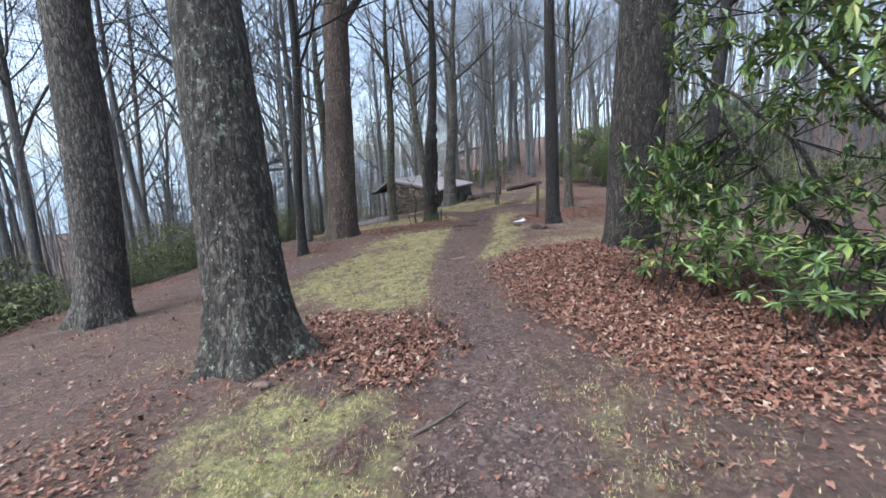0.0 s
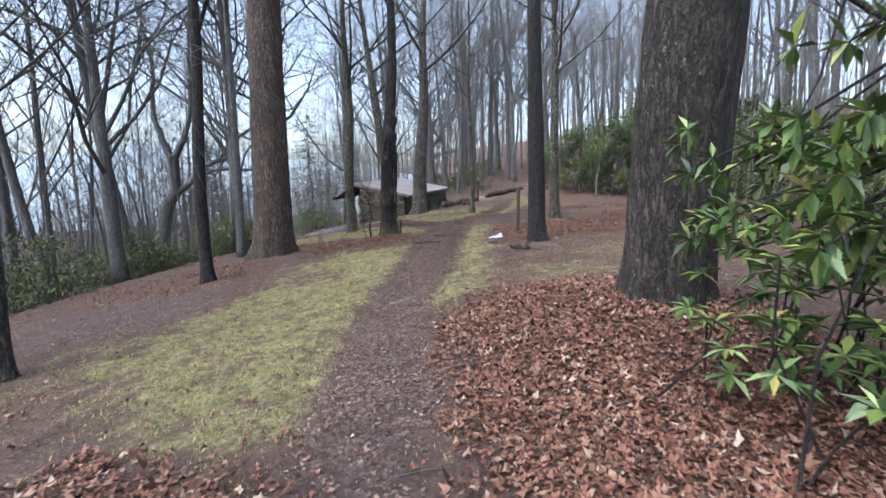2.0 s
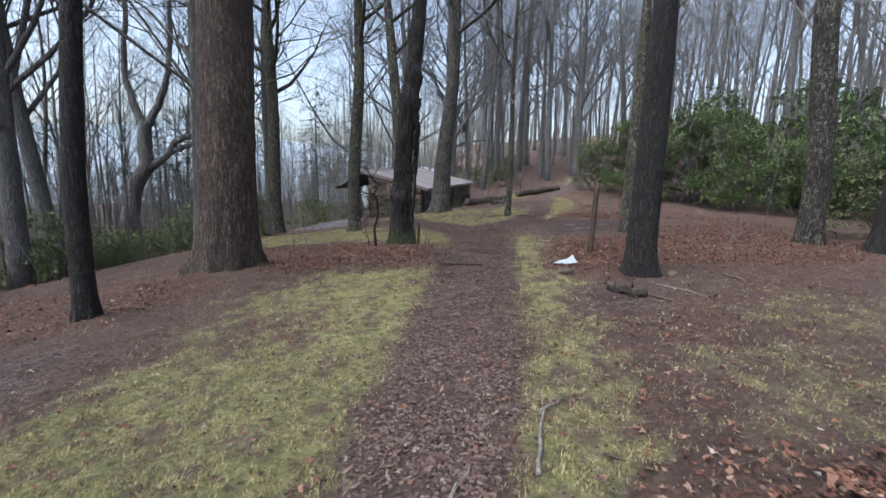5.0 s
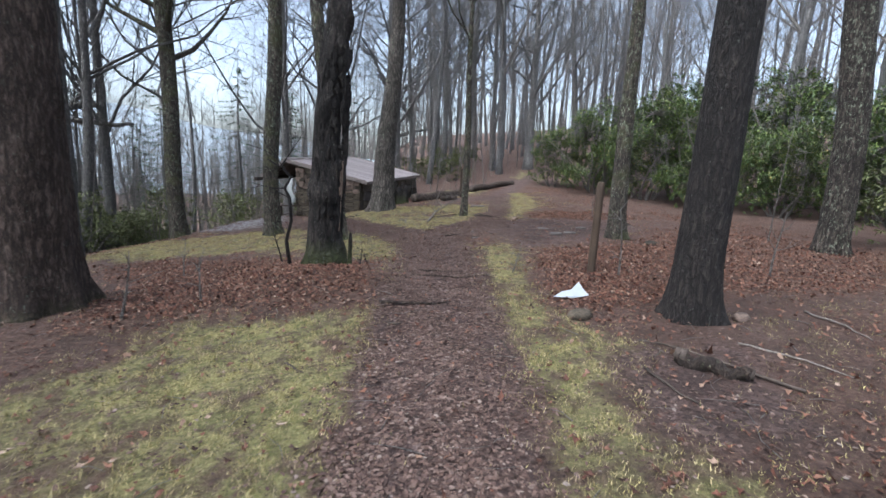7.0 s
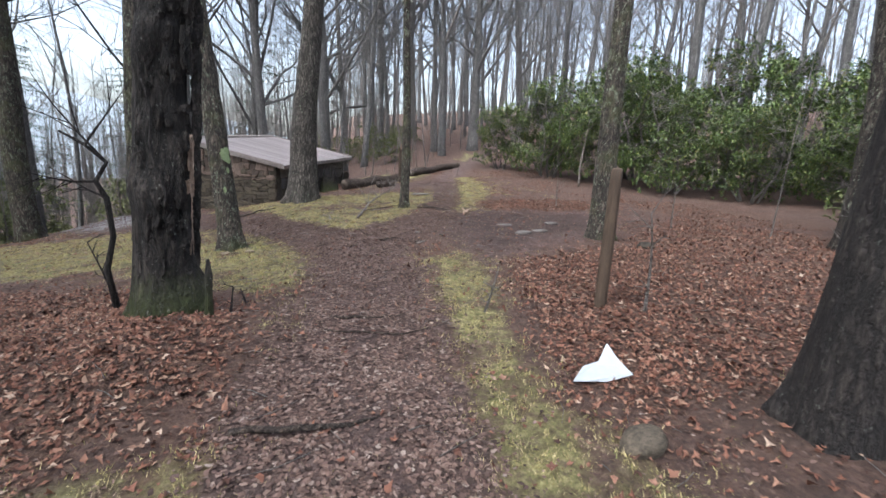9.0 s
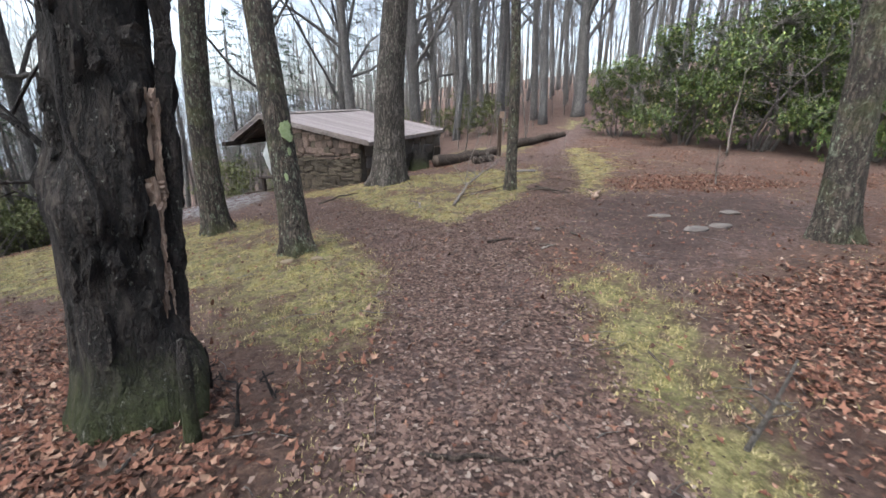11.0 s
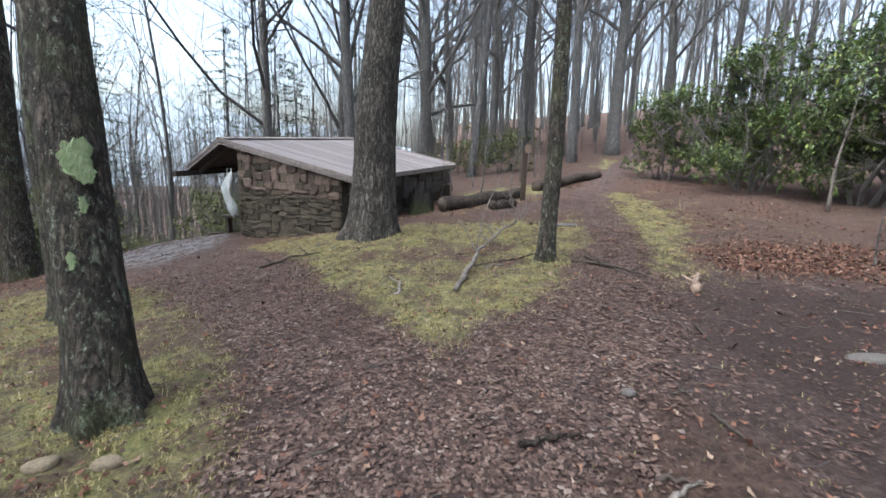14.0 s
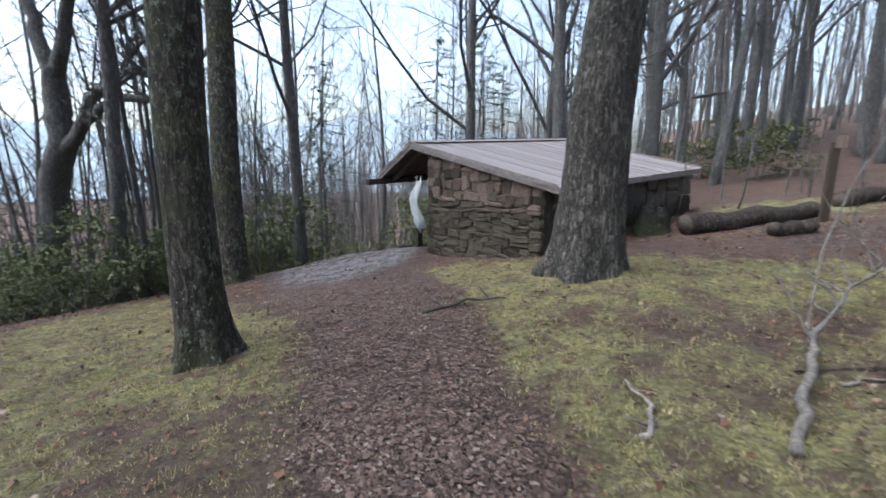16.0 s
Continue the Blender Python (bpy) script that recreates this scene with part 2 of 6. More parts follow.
def grained(name, dark, light, axis=(1, 1, 1), scale=6.0, rough=0.8, vary=0.25, distance=0.01):
    """Wood, stone and the like: two scales of tone, and a shade of its own for each piece."""
    m = Mat(name, rough, 0.3)
    p = m.coords(axis)
    a, b = m.noise(p, scale, 7, 0.7, 0.4), m.noise(p, scale * 0.2, 3)
    tone = m.ramp(a, (0.28, dark), (0.75, light))
    tone = m.mix(m.step(b, 0.4, 0.7), tone, m.mix(0.5, tone, dark))
    info = m.node("ShaderNodeObjectInfo")
    hsv = m.node("ShaderNodeHueSaturation")
    m.link(m.times(m.times(info.outputs["Random"], 2 * vary), 1 - vary, "ADD"), hsv.inputs["Value"])
    m.link(tone, hsv.inputs["Color"])
    m.bump(a, 0.6, distance)
    return m.colour(hsv.outputs[0])


STONE = grained("field_stone", (0.018, 0.015, 0.011), (0.115, 0.093, 0.068), (1, 1, 1), 5, 0.85, 0.5, 0.03)
STONE_PALE = grained("pale_pink_stone", (0.045, 0.034, 0.028), (0.19, 0.138, 0.112), (1, 1, 1), 5, 0.85, 0.45, 0.02)
MORTAR = grained("old_mortar", (0.03, 0.026, 0.022), (0.1, 0.085, 0.07), (1, 1, 1), 12, 0.95, 0.0)
ROOFING = grained("weathered_grey_roof_boards", (0.152, 0.132, 0.132), (0.32, 0.28, 0.28), (1, 9, 1), 3, 0.7, 0.16)
FASCIA = grained("weathered_fascia_wood", (0.12, 0.1, 0.095), (0.32, 0.28, 0.26), (1, 6, 6), 4, 0.8, 0.2)
OLD_WOOD = grained("dark_old_wood", (0.03, 0.024, 0.02), (0.11, 0.085, 0.07), (1, 6, 6), 4, 0.85, 0.2)
LOG_BARK = bark("rotting_log_bark", (0.03, 0.022, 0.018), (0.16, 0.115, 0.09), 0.3, (0.2, 0.2, 0.13))
POST_WOOD = grained("brown_post_wood", (0.03, 0.021, 0.015), (0.085, 0.058, 0.04), (6, 6, 0.8), 5, 0.8, 0.15)
PALE_WOOD = grained("bare_pale_wood", (0.13, 0.082, 0.057), (0.42, 0.32, 0.25), (14, 14, 1), 8, 0.75, 0.3)
DEADWOOD = grained("grey_dead_branch", (0.05, 0.042, 0.036), (0.32, 0.28, 0.25), (4, 4, 2), 11, 0.85, 0.2)
PAPER = grained("white_paper_scrap", (0.31, 0.34, 0.37), (0.4, 0.43, 0.46), (1, 1, 1), 5, 0.6, 0.02, 0.003)
TARP = grained("white_plastic_sheet", (0.3, 0.32, 0.32), (0.48, 0.49, 0.48), (1, 1, 1), 3, 0.4, 0.03, 0.01)
GREY_STONE = grained("flat_grey_stone", (0.07, 0.06, 0.055), (0.16, 0.144, 0.134), (1, 1, 1), 8, 0.8, 0.15)
STONE_TAN = grained("tan_field_stone", (0.12, 0.093, 0.065), (0.32, 0.26, 0.18), (1, 1, 1), 6, 0.85, 0.15)
LICHEN = grained("pale_green_lichen", (0.17, 0.22, 0.1), (0.34, 0.4, 0.24), (1, 1, 1), 25, 0.95, 0.1)


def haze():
    m = Mat("glowing_haze_ridges")
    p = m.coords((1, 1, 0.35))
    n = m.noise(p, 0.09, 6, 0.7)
    # distance haze painted as pale blue-grey colour that also gives off light
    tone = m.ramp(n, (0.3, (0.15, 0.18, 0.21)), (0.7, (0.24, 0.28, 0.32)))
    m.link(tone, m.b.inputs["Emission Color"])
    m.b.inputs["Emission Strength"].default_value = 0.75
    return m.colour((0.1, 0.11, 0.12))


HAZE = haze()


# ---- mesh helpers ----
class Geo:
    """Vertices and faces on their way into one mesh."""

    def __init__(self):
        self.v, self.f = [], []

    def tube(self, pts, radii, seg, cap=True, lump=None):
        pts = [Vector(p) for p in pts]
        first = len(self.v)
        side = None
        for i, p in enumerate(pts):
            d = (pts[min(i + 1, len(pts) - 1)] - pts[max(i - 1, 0)]).normalized()
            if side is None:
                side = d.cross(Vector((0.31, 0.87, 0.21)))
                if side.length < 0.1:
                    side = d.cross(Vector((1, 0, 0)))
            side = (side - d * side.dot(d)).normalized()
            other = d.cross(side)
            for k in range(seg):
                a = 2 * math.pi * k / seg
                r = radii[i] * (lump(i, a) if lump else 1.0)
                self.v.append(p + (side * math.cos(a) + other * math.sin(a)) * r)
        for i in range(len(pts) - 1):
            for k in range(seg):
                a, b = first + i * seg + k, first + i * seg + (k + 1) % seg
                self.f.append((a, b, b + seg, a + seg))
        if cap:
            self.f.append(tuple(first + k for k in reversed(range(seg))))
            self.f.append(tuple(first + (len(pts) - 1) * seg + k for k in range(seg)))
        return self

    def box(self, lo, hi, wob=0.0, rng=random):
        first = len(self.v)
        for x in (lo[0], hi[0]):
            for y in (lo[1], hi[1]):
                for z in (lo[2], hi[2]):
                    self.v.append(Vector((x, y, z)) + Vector([rng.uniform(-wob, wob) for _ in range(3)]))
        for q in ((0, 1, 3, 2), (4, 6, 7, 5), (0, 4, 5, 1), (2, 3, 7, 6), (0, 2, 6, 4), (1, 5, 7, 3)):
            self.f.append(tuple(first + k for k in q))
        return self

    def mesh(self, name, mat, smooth=True):
        me = bpy.data.meshes.new(name)
        me.from_pydata(self.v, [], self.f)
        me.materials.append(mat)
        if smooth:
            me.polygons.foreach_set("use_smooth", [True] * len(me.polygons))
        me.update()
        return me


def part(name, geo, mat, parent, label="", smooth=True):
    """One mesh object under a thing or a part of it."""
    ob = new(name, geo.mesh(name, mat, smooth) if isinstance(geo, Geo) else geo)
    ob.parent = parent
    return tagged(ob, label)


def thing(name, place, label, category, group="", kind="", turn=0.0):
    ob = new(name)
    ob.empty_display_size = 0.2
    ob.matrix_world = pose(*place, 0, 0, turn)
    return tagged(ob, label, category, group, kind)


def mesh_from_arrays(name, verts, faces, mat, smooth=False):
    """faces: an array of triangles or quads."""
    me = bpy.data.meshes.new(name)
    n, k = faces.shape
    me.vertices.add(len(verts))
    me.vertices.foreach_set("co", np.asarray(verts, np.float32).ravel())
    me.loops.add(n * k)
    me.loops.foreach_set("vertex_index", faces.astype(np.int32).ravel())
    me.polygons.add(n)
    me.polygons.foreach_set("loop_start", np.arange(n, dtype=np.int32) * k)
    me.polygons.foreach_set("use_smooth", np.full(n, smooth))
    me.update(calc_edges=True)
    me.materials.append(mat)
    return me


# ---- the ground ----
_wr = np.random.default_rng(5)
_WAVES = [(_wr.uniform(0, 2 * np.pi), _wr.uniform(0, 2 * np.pi), 1.35 ** k) for k in range(16)]


def ripple(x, y, wavelength, octaves=8):
    """A smooth random field of about -1 to 1."""
    out = 0.0 * x
    for a, ph, f in _WAVES[:octaves]:
        k = 2 * np.pi / wavelength * f
        wob = np.sin(0.37 * k * (x * np.sin(a) - y * np.cos(a)) + 2 * ph)
        out = out + np.sin(k * (x * np.cos(a) + y * np.sin(a)) + ph + 1.3 * wob) / f ** 0.8
    return out / 2.2


def soft_plus(q, s):
    return s * np.log1p(np.exp(np.clip(q / s, -30, 30)))


SLOPE = (-0.4751, 0.6115, -0.3901, -0.2371, 0.0521, -0.1244, 0.4004, 0.4221, -0.358, 0.2964)
MOUNDS = ((2.95, 8.0, 1.1, 0.276), (-3.3, 15.3, 1.2, 0.188), (-0.4, 16.5, 1.0, 0.239), (-1.5, 3.7, 1.1, 0.239), (0.4, 25.9, 1.3, 0.151), (-6, 8, 1.2, -0.142), (-4.7, 29.9, 1.7, 0.36))


def ground_height(x, y, rough=True):
    x, y = np.asarray(x, float), np.asarray(y, float)
    tx, v = np.tanh(x / 8), np.clip(y, -6, 42) / 16 - 1
    terms = (1 + 0 * x, tx, tx ** 2, v, v ** 2, v ** 3, tx * v, tx * v * v, tx ** 2 * v, tx * v ** 3)
    z = sum(c * t for c, t in zip(SLOPE, terms))
    for a, b, s, h in MOUNDS:
        z = z + h * np.exp(-((x - a) ** 2 + (y - b) ** 2) / (2 * s * s))
    z = z - 0.34 * np.minimum(soft_plus(-8.2 - 0.03 * (y - 14) - x, 0.7), 120)
    z = z + 0.075 * np.minimum(soft_plus(y - 36, 3), 90) * np.clip((x + 2) / 12, 0, 1)
    z = z + 0.1 * np.minimum(soft_plus(x - 14, 2), 60)
    if rough:
        near = np.exp(-(np.maximum(0, np.hypot(x, (y - 15) / 2) - 12) / 20) ** 2)
        z = z + near * (0.02 * ripple(x, y, 1.6) + 0.008 * ripple(x + 7, y, 0.45, 6))
    return z


def gz(x, y):
    return float(ground_height(x, y))


TRAIL = (((0.25, -6, 0.42), (0.3, 0, 0.4), (0.25, 4.4, 0.4), (0.22, 9.3, 0.4), (0.38, 10.4, 0.44), (0.8, 13.2, 0.55), (1.0, 15.0, 0.62), (1.25, 16.7, 0.66), (1.48, 18.5, 0.66), (1.45, 20.6, 0.75)),
         ((1.3, 20.3, 0.7), (0.5, 22.0, 0.55), (-0.45, 23.4, 0.62), (-1.7, 25.3, 0.9), (-4.5, 28.4, 1.5)),
         ((1.6, 20.5, 0.75), (3.2, 22.6, 0.5), (4.3, 25.2, 0.4), (5.8, 30.6, 0.45), (8.2, 35.0, 0.4), (10.6, 38.6, 0.4), (13, 44, 0.4)))
# patches of the ground's cover, each an outline on the plan
BARE = (((3.0, 18.5), (2.95, 21.4), (3.4, 23.0), (4.5, 23.5), (6.9, 22.6), (7.2, 21.5), (6.0, 20.2), (4.4, 19.3)),
        ((1.9, 12.7), (2.3, 13.7), (3.6, 13.9), (3.1, 13.0), (2.6, 12.5)),
        ((-6.0, 11.4), (-3.4, 12.4), (-2.7, 11.0), (-3.2, 9.6), (-5.4, 9.0)),
        ((-7.0, 31.0), (-4.0, 32.0), (-2.6, 29.4), (-3.6, 27.0), (-6.4, 28.0)),
        ((3.0, 28.2), (6.4, 28.8), (6.2, 30.4), (3.2, 29.6)))
MOSSY = (((-0.15, 5.8), (-0.2, 9.3), (-0.1, 10.5), (0.25, 13.6), (0.35, 15.1), (-1.5, 15.1), (-2.1, 13.6), (-2.4, 11.0), (-2.9, 9.5), (-2.8, 8.0), (-2.0, 7.0), (-1.2, 6.2)),
         ((-1.4, 1.5), (-1.75, 2.8), (-1.1, 3.0), (-0.65, 3.05), (-0.5, 2.5), (-0.5, 1.5)),
         ((0.7, 8.9), (0.85, 10.3), (1.3, 12.6), (1.65, 15.0), (2.15, 18.5), (2.85, 18.5), (2.5, 16.9), (2.1, 15.4), (2.3, 14.2), (1.9, 12.8), (1.9, 11.8), (1.5, 10.2), (1.2, 9.6)),
         ((-2.6, 24.8), (-0.6, 23.2), (0.25, 21.3), (0.75, 19.7), (0.85, 18.5), (0.6, 18.0), (0.1, 18.1), (-0.9, 19.0), (-1.9, 20.2), (-4.5, 20.8), (-7.0, 22.5), (-7.0, 26.0), (-4.3, 25.3)),
         ((2.2, 19.1), (2.65, 19.1), (2.8, 18.3), (2.9, 17.8), (2.6, 17.1), (2.2, 16.7), (1.9, 17.2), (2.05, 18.0)))
MOSSY += (((-2.7, 27.2), (-1.7, 27.9), (0.2, 27.4), (1.1, 27.2), (4.0, 26.9), (5.3, 27.1), (4.3, 25.0), (3.4, 23.6), (2.85, 22.4), (2.35, 21.5), (1.8, 21.2), (1.3, 21.7), (0.6, 23.0), (-0.2, 24.3), (-1.5, 25.8)),
          ((6.8, 31.0), (6.5, 27.6), (4.2, 22.9), (3.95, 23.6), (5.0, 26.4), (6.2, 31.0)),
          ((1.6, 32.0), (3.4, 33.3), (5.6, 32.9), (5.0, 31.4), (3.0, 31.2)),
          ((8.0, 36.0), (9.4, 38.4), (10.6, 38.0), (9.6, 35.6)))
THIN_GRASS = (((2.6, 11.6), (4.4, 11.9), (4.3, 10.1), (3.6, 9.5), (2.3, 9.7), (2.0, 10.6)), ((0.65, 3.4), (1.4, 3.6), (1.5, 2.6), (1.3, 1.2), (0.5, 1.2)),
              ((3.3, 12.6), (5.2, 13.8), (6.4, 12.6), (4.6, 11.2)), ((1.5, 14.2), (2.0, 13.6), (2.0, 12.7), (1.35, 12.6)), ((-4.0, 9.4), (-2.6, 10.0), (-2.4, 7.4), (-4.0, 6.6)))
WORN = (((0.5, 24.9), (1.8, 25.3), (2.9, 25.1), (2.4, 23.9), (1.6, 23.6), (1.1, 23.9)), ((-2.2, 22.6), (-1.0, 23.2), (-0.3, 22.6), (-0.2, 22.0), (-1.5, 21.6)), ((-2.6, 19.9), (-1.0, 19.9), (0.0, 18.9), (-0.6, 18.5), (-2.2, 19.3)),
        ((0.9, 10.6), (1.5, 11.6), (1.6, 12.4), (1.1, 12.0)), ((-2.2, 13.2), (-1.2, 13.4), (-1.0, 11.9), (-2.0, 11.6)))
LEAFY = (((-1.6, 5.9), (-0.2, 5.3), (0.0, 4.4), (-0.1, 3.6), (-0.5, 3.25), (-1.1, 3.6), (-1.5, 4.5)),
         ((0.95, 7.8), (1.05, 8.6), (1.7, 9.2), (2.6, 9.6), (3.4, 9.2), (4.2, 7.5), (3.8, 3.4), (2.4, 2.6), (1.75, 2.9), (1.15, 4.9), (0.95, 6.0)),
         ((-4.8, 19.5), (-4.1, 20.4), (-1.1, 18.8), (0.35, 16.8), (0.3, 15.6), (-0.4, 15.2), (-1.3, 15.3), (-2.6, 15.0), (-3.2, 17.5)),
         ((2.6, 16.4), (3.0, 17.9), (3.4, 18.6), (5.5, 19.2), (9.0, 22.0), (11.0, 18.0), (8.0, 15.3), (4.5, 15.2), (2.6, 14.7), (2.35, 15.3)),
         ((4.8, 23.4), (5.1, 24.6), (6.3, 25.0), (8.0, 24.6), (8.6, 23.3), (7.0, 22.8), (5.3, 23.0)))
LEAFY += (((-8.0, 13.8), (-7.0, 15.2), (-3.7, 15.6), (-3.1, 13.9), (-4.2, 12.4), (-5.6, 11.5)), ((-3.6, 3.2), (-2.0, 3.1), (-1.6, 1.2), (-3.4, 1.2)),
          ((0.9, 29.4), (0.9, 31.4), (2.4, 31.6), (2.4, 30.2)), ((-9.2, 4.0), (-7.0, 8.0), (-6.6, 12.0), (-8.6, 13.0)), ((9.0, 25.0), (12.0, 24.0), (12.0, 19.0), (9.0, 21.0)))


def in_ellipses(x, y, shapes):
    best = np.full(np.shape(x), -9.0)
    for cx, cy, rx, ry, deg in shapes:
        c, s = math.cos(radians(deg)), math.sin(radians(deg))
        u, v = (x - cx) * c + (y - cy) * s, -(x - cx) * s + (y - cy) * c
        best = np.maximum(best, (1 - np.hypot(u / rx, v / ry)) * min(rx, ry))
    return best


def on_trail(x, y):
    best = np.full(np.shape(x), -9.0)
    for line in TRAIL:
        for (ax, ay, aw), (bx, by, bw) in zip(line, line[1:]):
            t = np.clip(((x - ax) * (bx - ax) + (y - ay) * (by - ay)) / ((bx - ax) ** 2 + (by - ay) ** 2), 0, 1)
            best = np.maximum(best, aw + (bw - aw) * t - np.hypot(x - ax - t * (bx - ax), y - ay - t * (by - ay)))
    return best


def in_outlines(x, y, outlines):
    """How far inside the nearest of some outlines a spot lies, in metres; outside is negative."""
    best = np.full(np.shape(x), -9.0)
    for line in outlines:
        far, inside = np.full(np.shape(x), 81.0), np.zeros(np.shape(x), bool)
        for (ax, ay), (bx, by) in zip(line, line[1:] + line[:1]):
            dx, dy = bx - ax, by - ay
            t = np.clip(((x - ax) * dx + (y - ay) * dy) / (dx * dx + dy * dy), 0, 1)
            far = np.minimum(far, (x - ax - t * dx) ** 2 + (y - ay - t * dy) ** 2)
            if ay != by:
                inside ^= ((ay > y) != (by > y)) & (x < ax + dx * (y - ay) / dy)
        best = np.maximum(best, np.where(inside, 1, -1) * np.sqrt(far))
    return best


def cover(x, y):
    """How far a spot is trodden dirt, moss, dead leaves: three values from 0 to 1."""
    n = 0.14 * ripple(x, y, 1.3) + 0.08 * ripple(x + 3, y - 5, 0.4)
    s = lambda v, w: np.clip(v / w + 0.5, 0, 1)
    trail = s(on_trail(x, y) + 0.9 * n, 0.34)
    dirt = np.maximum(trail, 0.9 * s(in_outlines(x, y, BARE) + 1.2 * n, 0.5))
    piles = s(in_outlines(x, y, LEAFY) + 1.4 * n, 0.5)
    moss = s(in_outlines(x, y, MOSSY) + 0.14 + 2.0 * n, 0.7)
    moss = np.maximum(moss, 0.5 * s(in_outlines(x, y, THIN_GRASS) + 2.2 * n, 1.0))
    moss = moss * (1 - 0.55 * s(in_outlines(x, y, WORN) + 2.0 * n, 0.7)) * (1 - 0.95 * trail) * (1 - 0.85 * piles) * np.clip(0.95 + 0.5 * ripple(x - 4, y + 9, 0.9), 0.35, 1)
    moss = np.maximum(moss, 0.33 * np.clip(ripple(x + 11, y, 2.2), 0, 1) * (1 - dirt) * (1 - piles))
    leaf = np.maximum(piles, (0.4 + 0.3 * np.clip(ripple(x, y, 3.1), -1, 1)) * (1 - 0.85 * dirt)) * (1 - 0.85 * trail) * (1 - 0.75 * moss)
    leaf = np.maximum(leaf, s(in_outlines(x, y, BARE[:2]) - 0.2 + 1.6 * n, 1.3) * (1 - moss))
    far = np.clip((np.hypot(x, y - 15) - 25) / 10, 0, 1)
    return dirt * (1 - far), moss * (1 - far), np.maximum(leaf * (1 - far), 0.85 * far)


def graded(lo, hi, step, far):
    out, d = [], step
    ring = []
    while sum(ring) < far:
        d *= 1.16
        ring.append(d)
    edge = np.cumsum(ring)
    return np.concatenate([lo - edge[::-1], np.arange(lo, hi + step / 2, step), hi + edge])


xs, ys = graded(-7.5, 8.5, 0.12, 1500), graded(-2.5, 33, 0.13, 1500)
gx, gy = np.meshgrid(xs, ys, indexing="ij")
vx, vy = gx.ravel(), gy.ravel()
idx = np.arange(len(vx)).reshape(gx.shape)
quads = np.stack([idx[:-1, :-1], idx[1:, :-1], idx[1:, 1:], idx[:-1, 1:]], -1).reshape(-1, 4)
ground_mesh = mesh_from_arrays("ground", np.stack([vx, vy, ground_height(vx, vy)], 1), quads, SOIL, True)
kinds = ground_mesh.color_attributes.new("cover", "FLOAT_COLOR", "POINT")
kinds.data.foreach_set("color", np.stack([*cover(vx, vy), np.clip(in_ellipses(vx, vy, ((-4.9, 29.4, 1.5, 2.8, 25),)) + 0.5, 0, 1)], 1).astype(np.float32).ravel())
ground = tagged(new("ground", ground_mesh), "sloping woodland ground of soil, moss and dead leaves", "ground", kind="structure")

# a ring of far ridges beyond the trees, haze painted in and glowing
ring = Geo()
for k in range(160):
    a = 2 * math.pi * k / 160
    top = 9 + 5 * math.sin(3 * a + 1) + 3 * math.sin(7 * a) + 1.5 * math.sin(19 * a)
    for z in (-70, top):
        ring.v.append(Vector((190 * math.cos(a), 15 + 190 * math.sin(a), z)))
    j = (k + 1) % 160
    ring.f.append((2 * k, 2 * k + 1, 2 * j + 1, 2 * j))
backdrop = tagged(new("backdrop", ring.mesh("backdrop", HAZE)), "far wooded ridges with blue haze painted into a glowing colour", "ridge", kind="structure")


# ---- trees ----
def grow(geo, start, way, length, radius, level, rng, seg=5, up=0.25, kids=(5, 4), wander=0.22):
    """A bare limb with its side branches and twigs."""
    n = (5, 3, 1)[min(level, 2)]
    pts, rad, p, d = [start], [radius], start, way.normalized()
    for i in range(n):
        d = (d + Vector((rng.uniform(-wander, wander), rng.uniform(-wander, wander), rng.uniform(-wander, wander) + up * 0.5))).normalized()
        p = p + d * (length / n)
        pts.append(p)
        rad.append(max(0.0025, radius * (1 - 0.85 * (i + 1) / n)))
    geo.tube(pts, rad, (seg, 3, 3)[min(level, 2)], False)
    if level < len(kids):
        for _ in range(kids[level]):
            t = rng.uniform(0.25, 1.0) * n
            i = min(int(t), n - 1)
            at = pts[i].lerp(pts[i + 1], t - i)
            along = (pts[i + 1] - pts[i]).normalized()
            out = along.cross(Vector((rng.gauss(0, 1), rng.gauss(0, 1), rng.gauss(0, 1)))).normalized()
            grow(geo, at, along * 0.75 + out * rng.uniform(0.5, 0.95), length * rng.uniform(0.35, 0.6), max(0.0045, rad[i] * 0.55), level + 1, rng, seg, up, kids, wander)


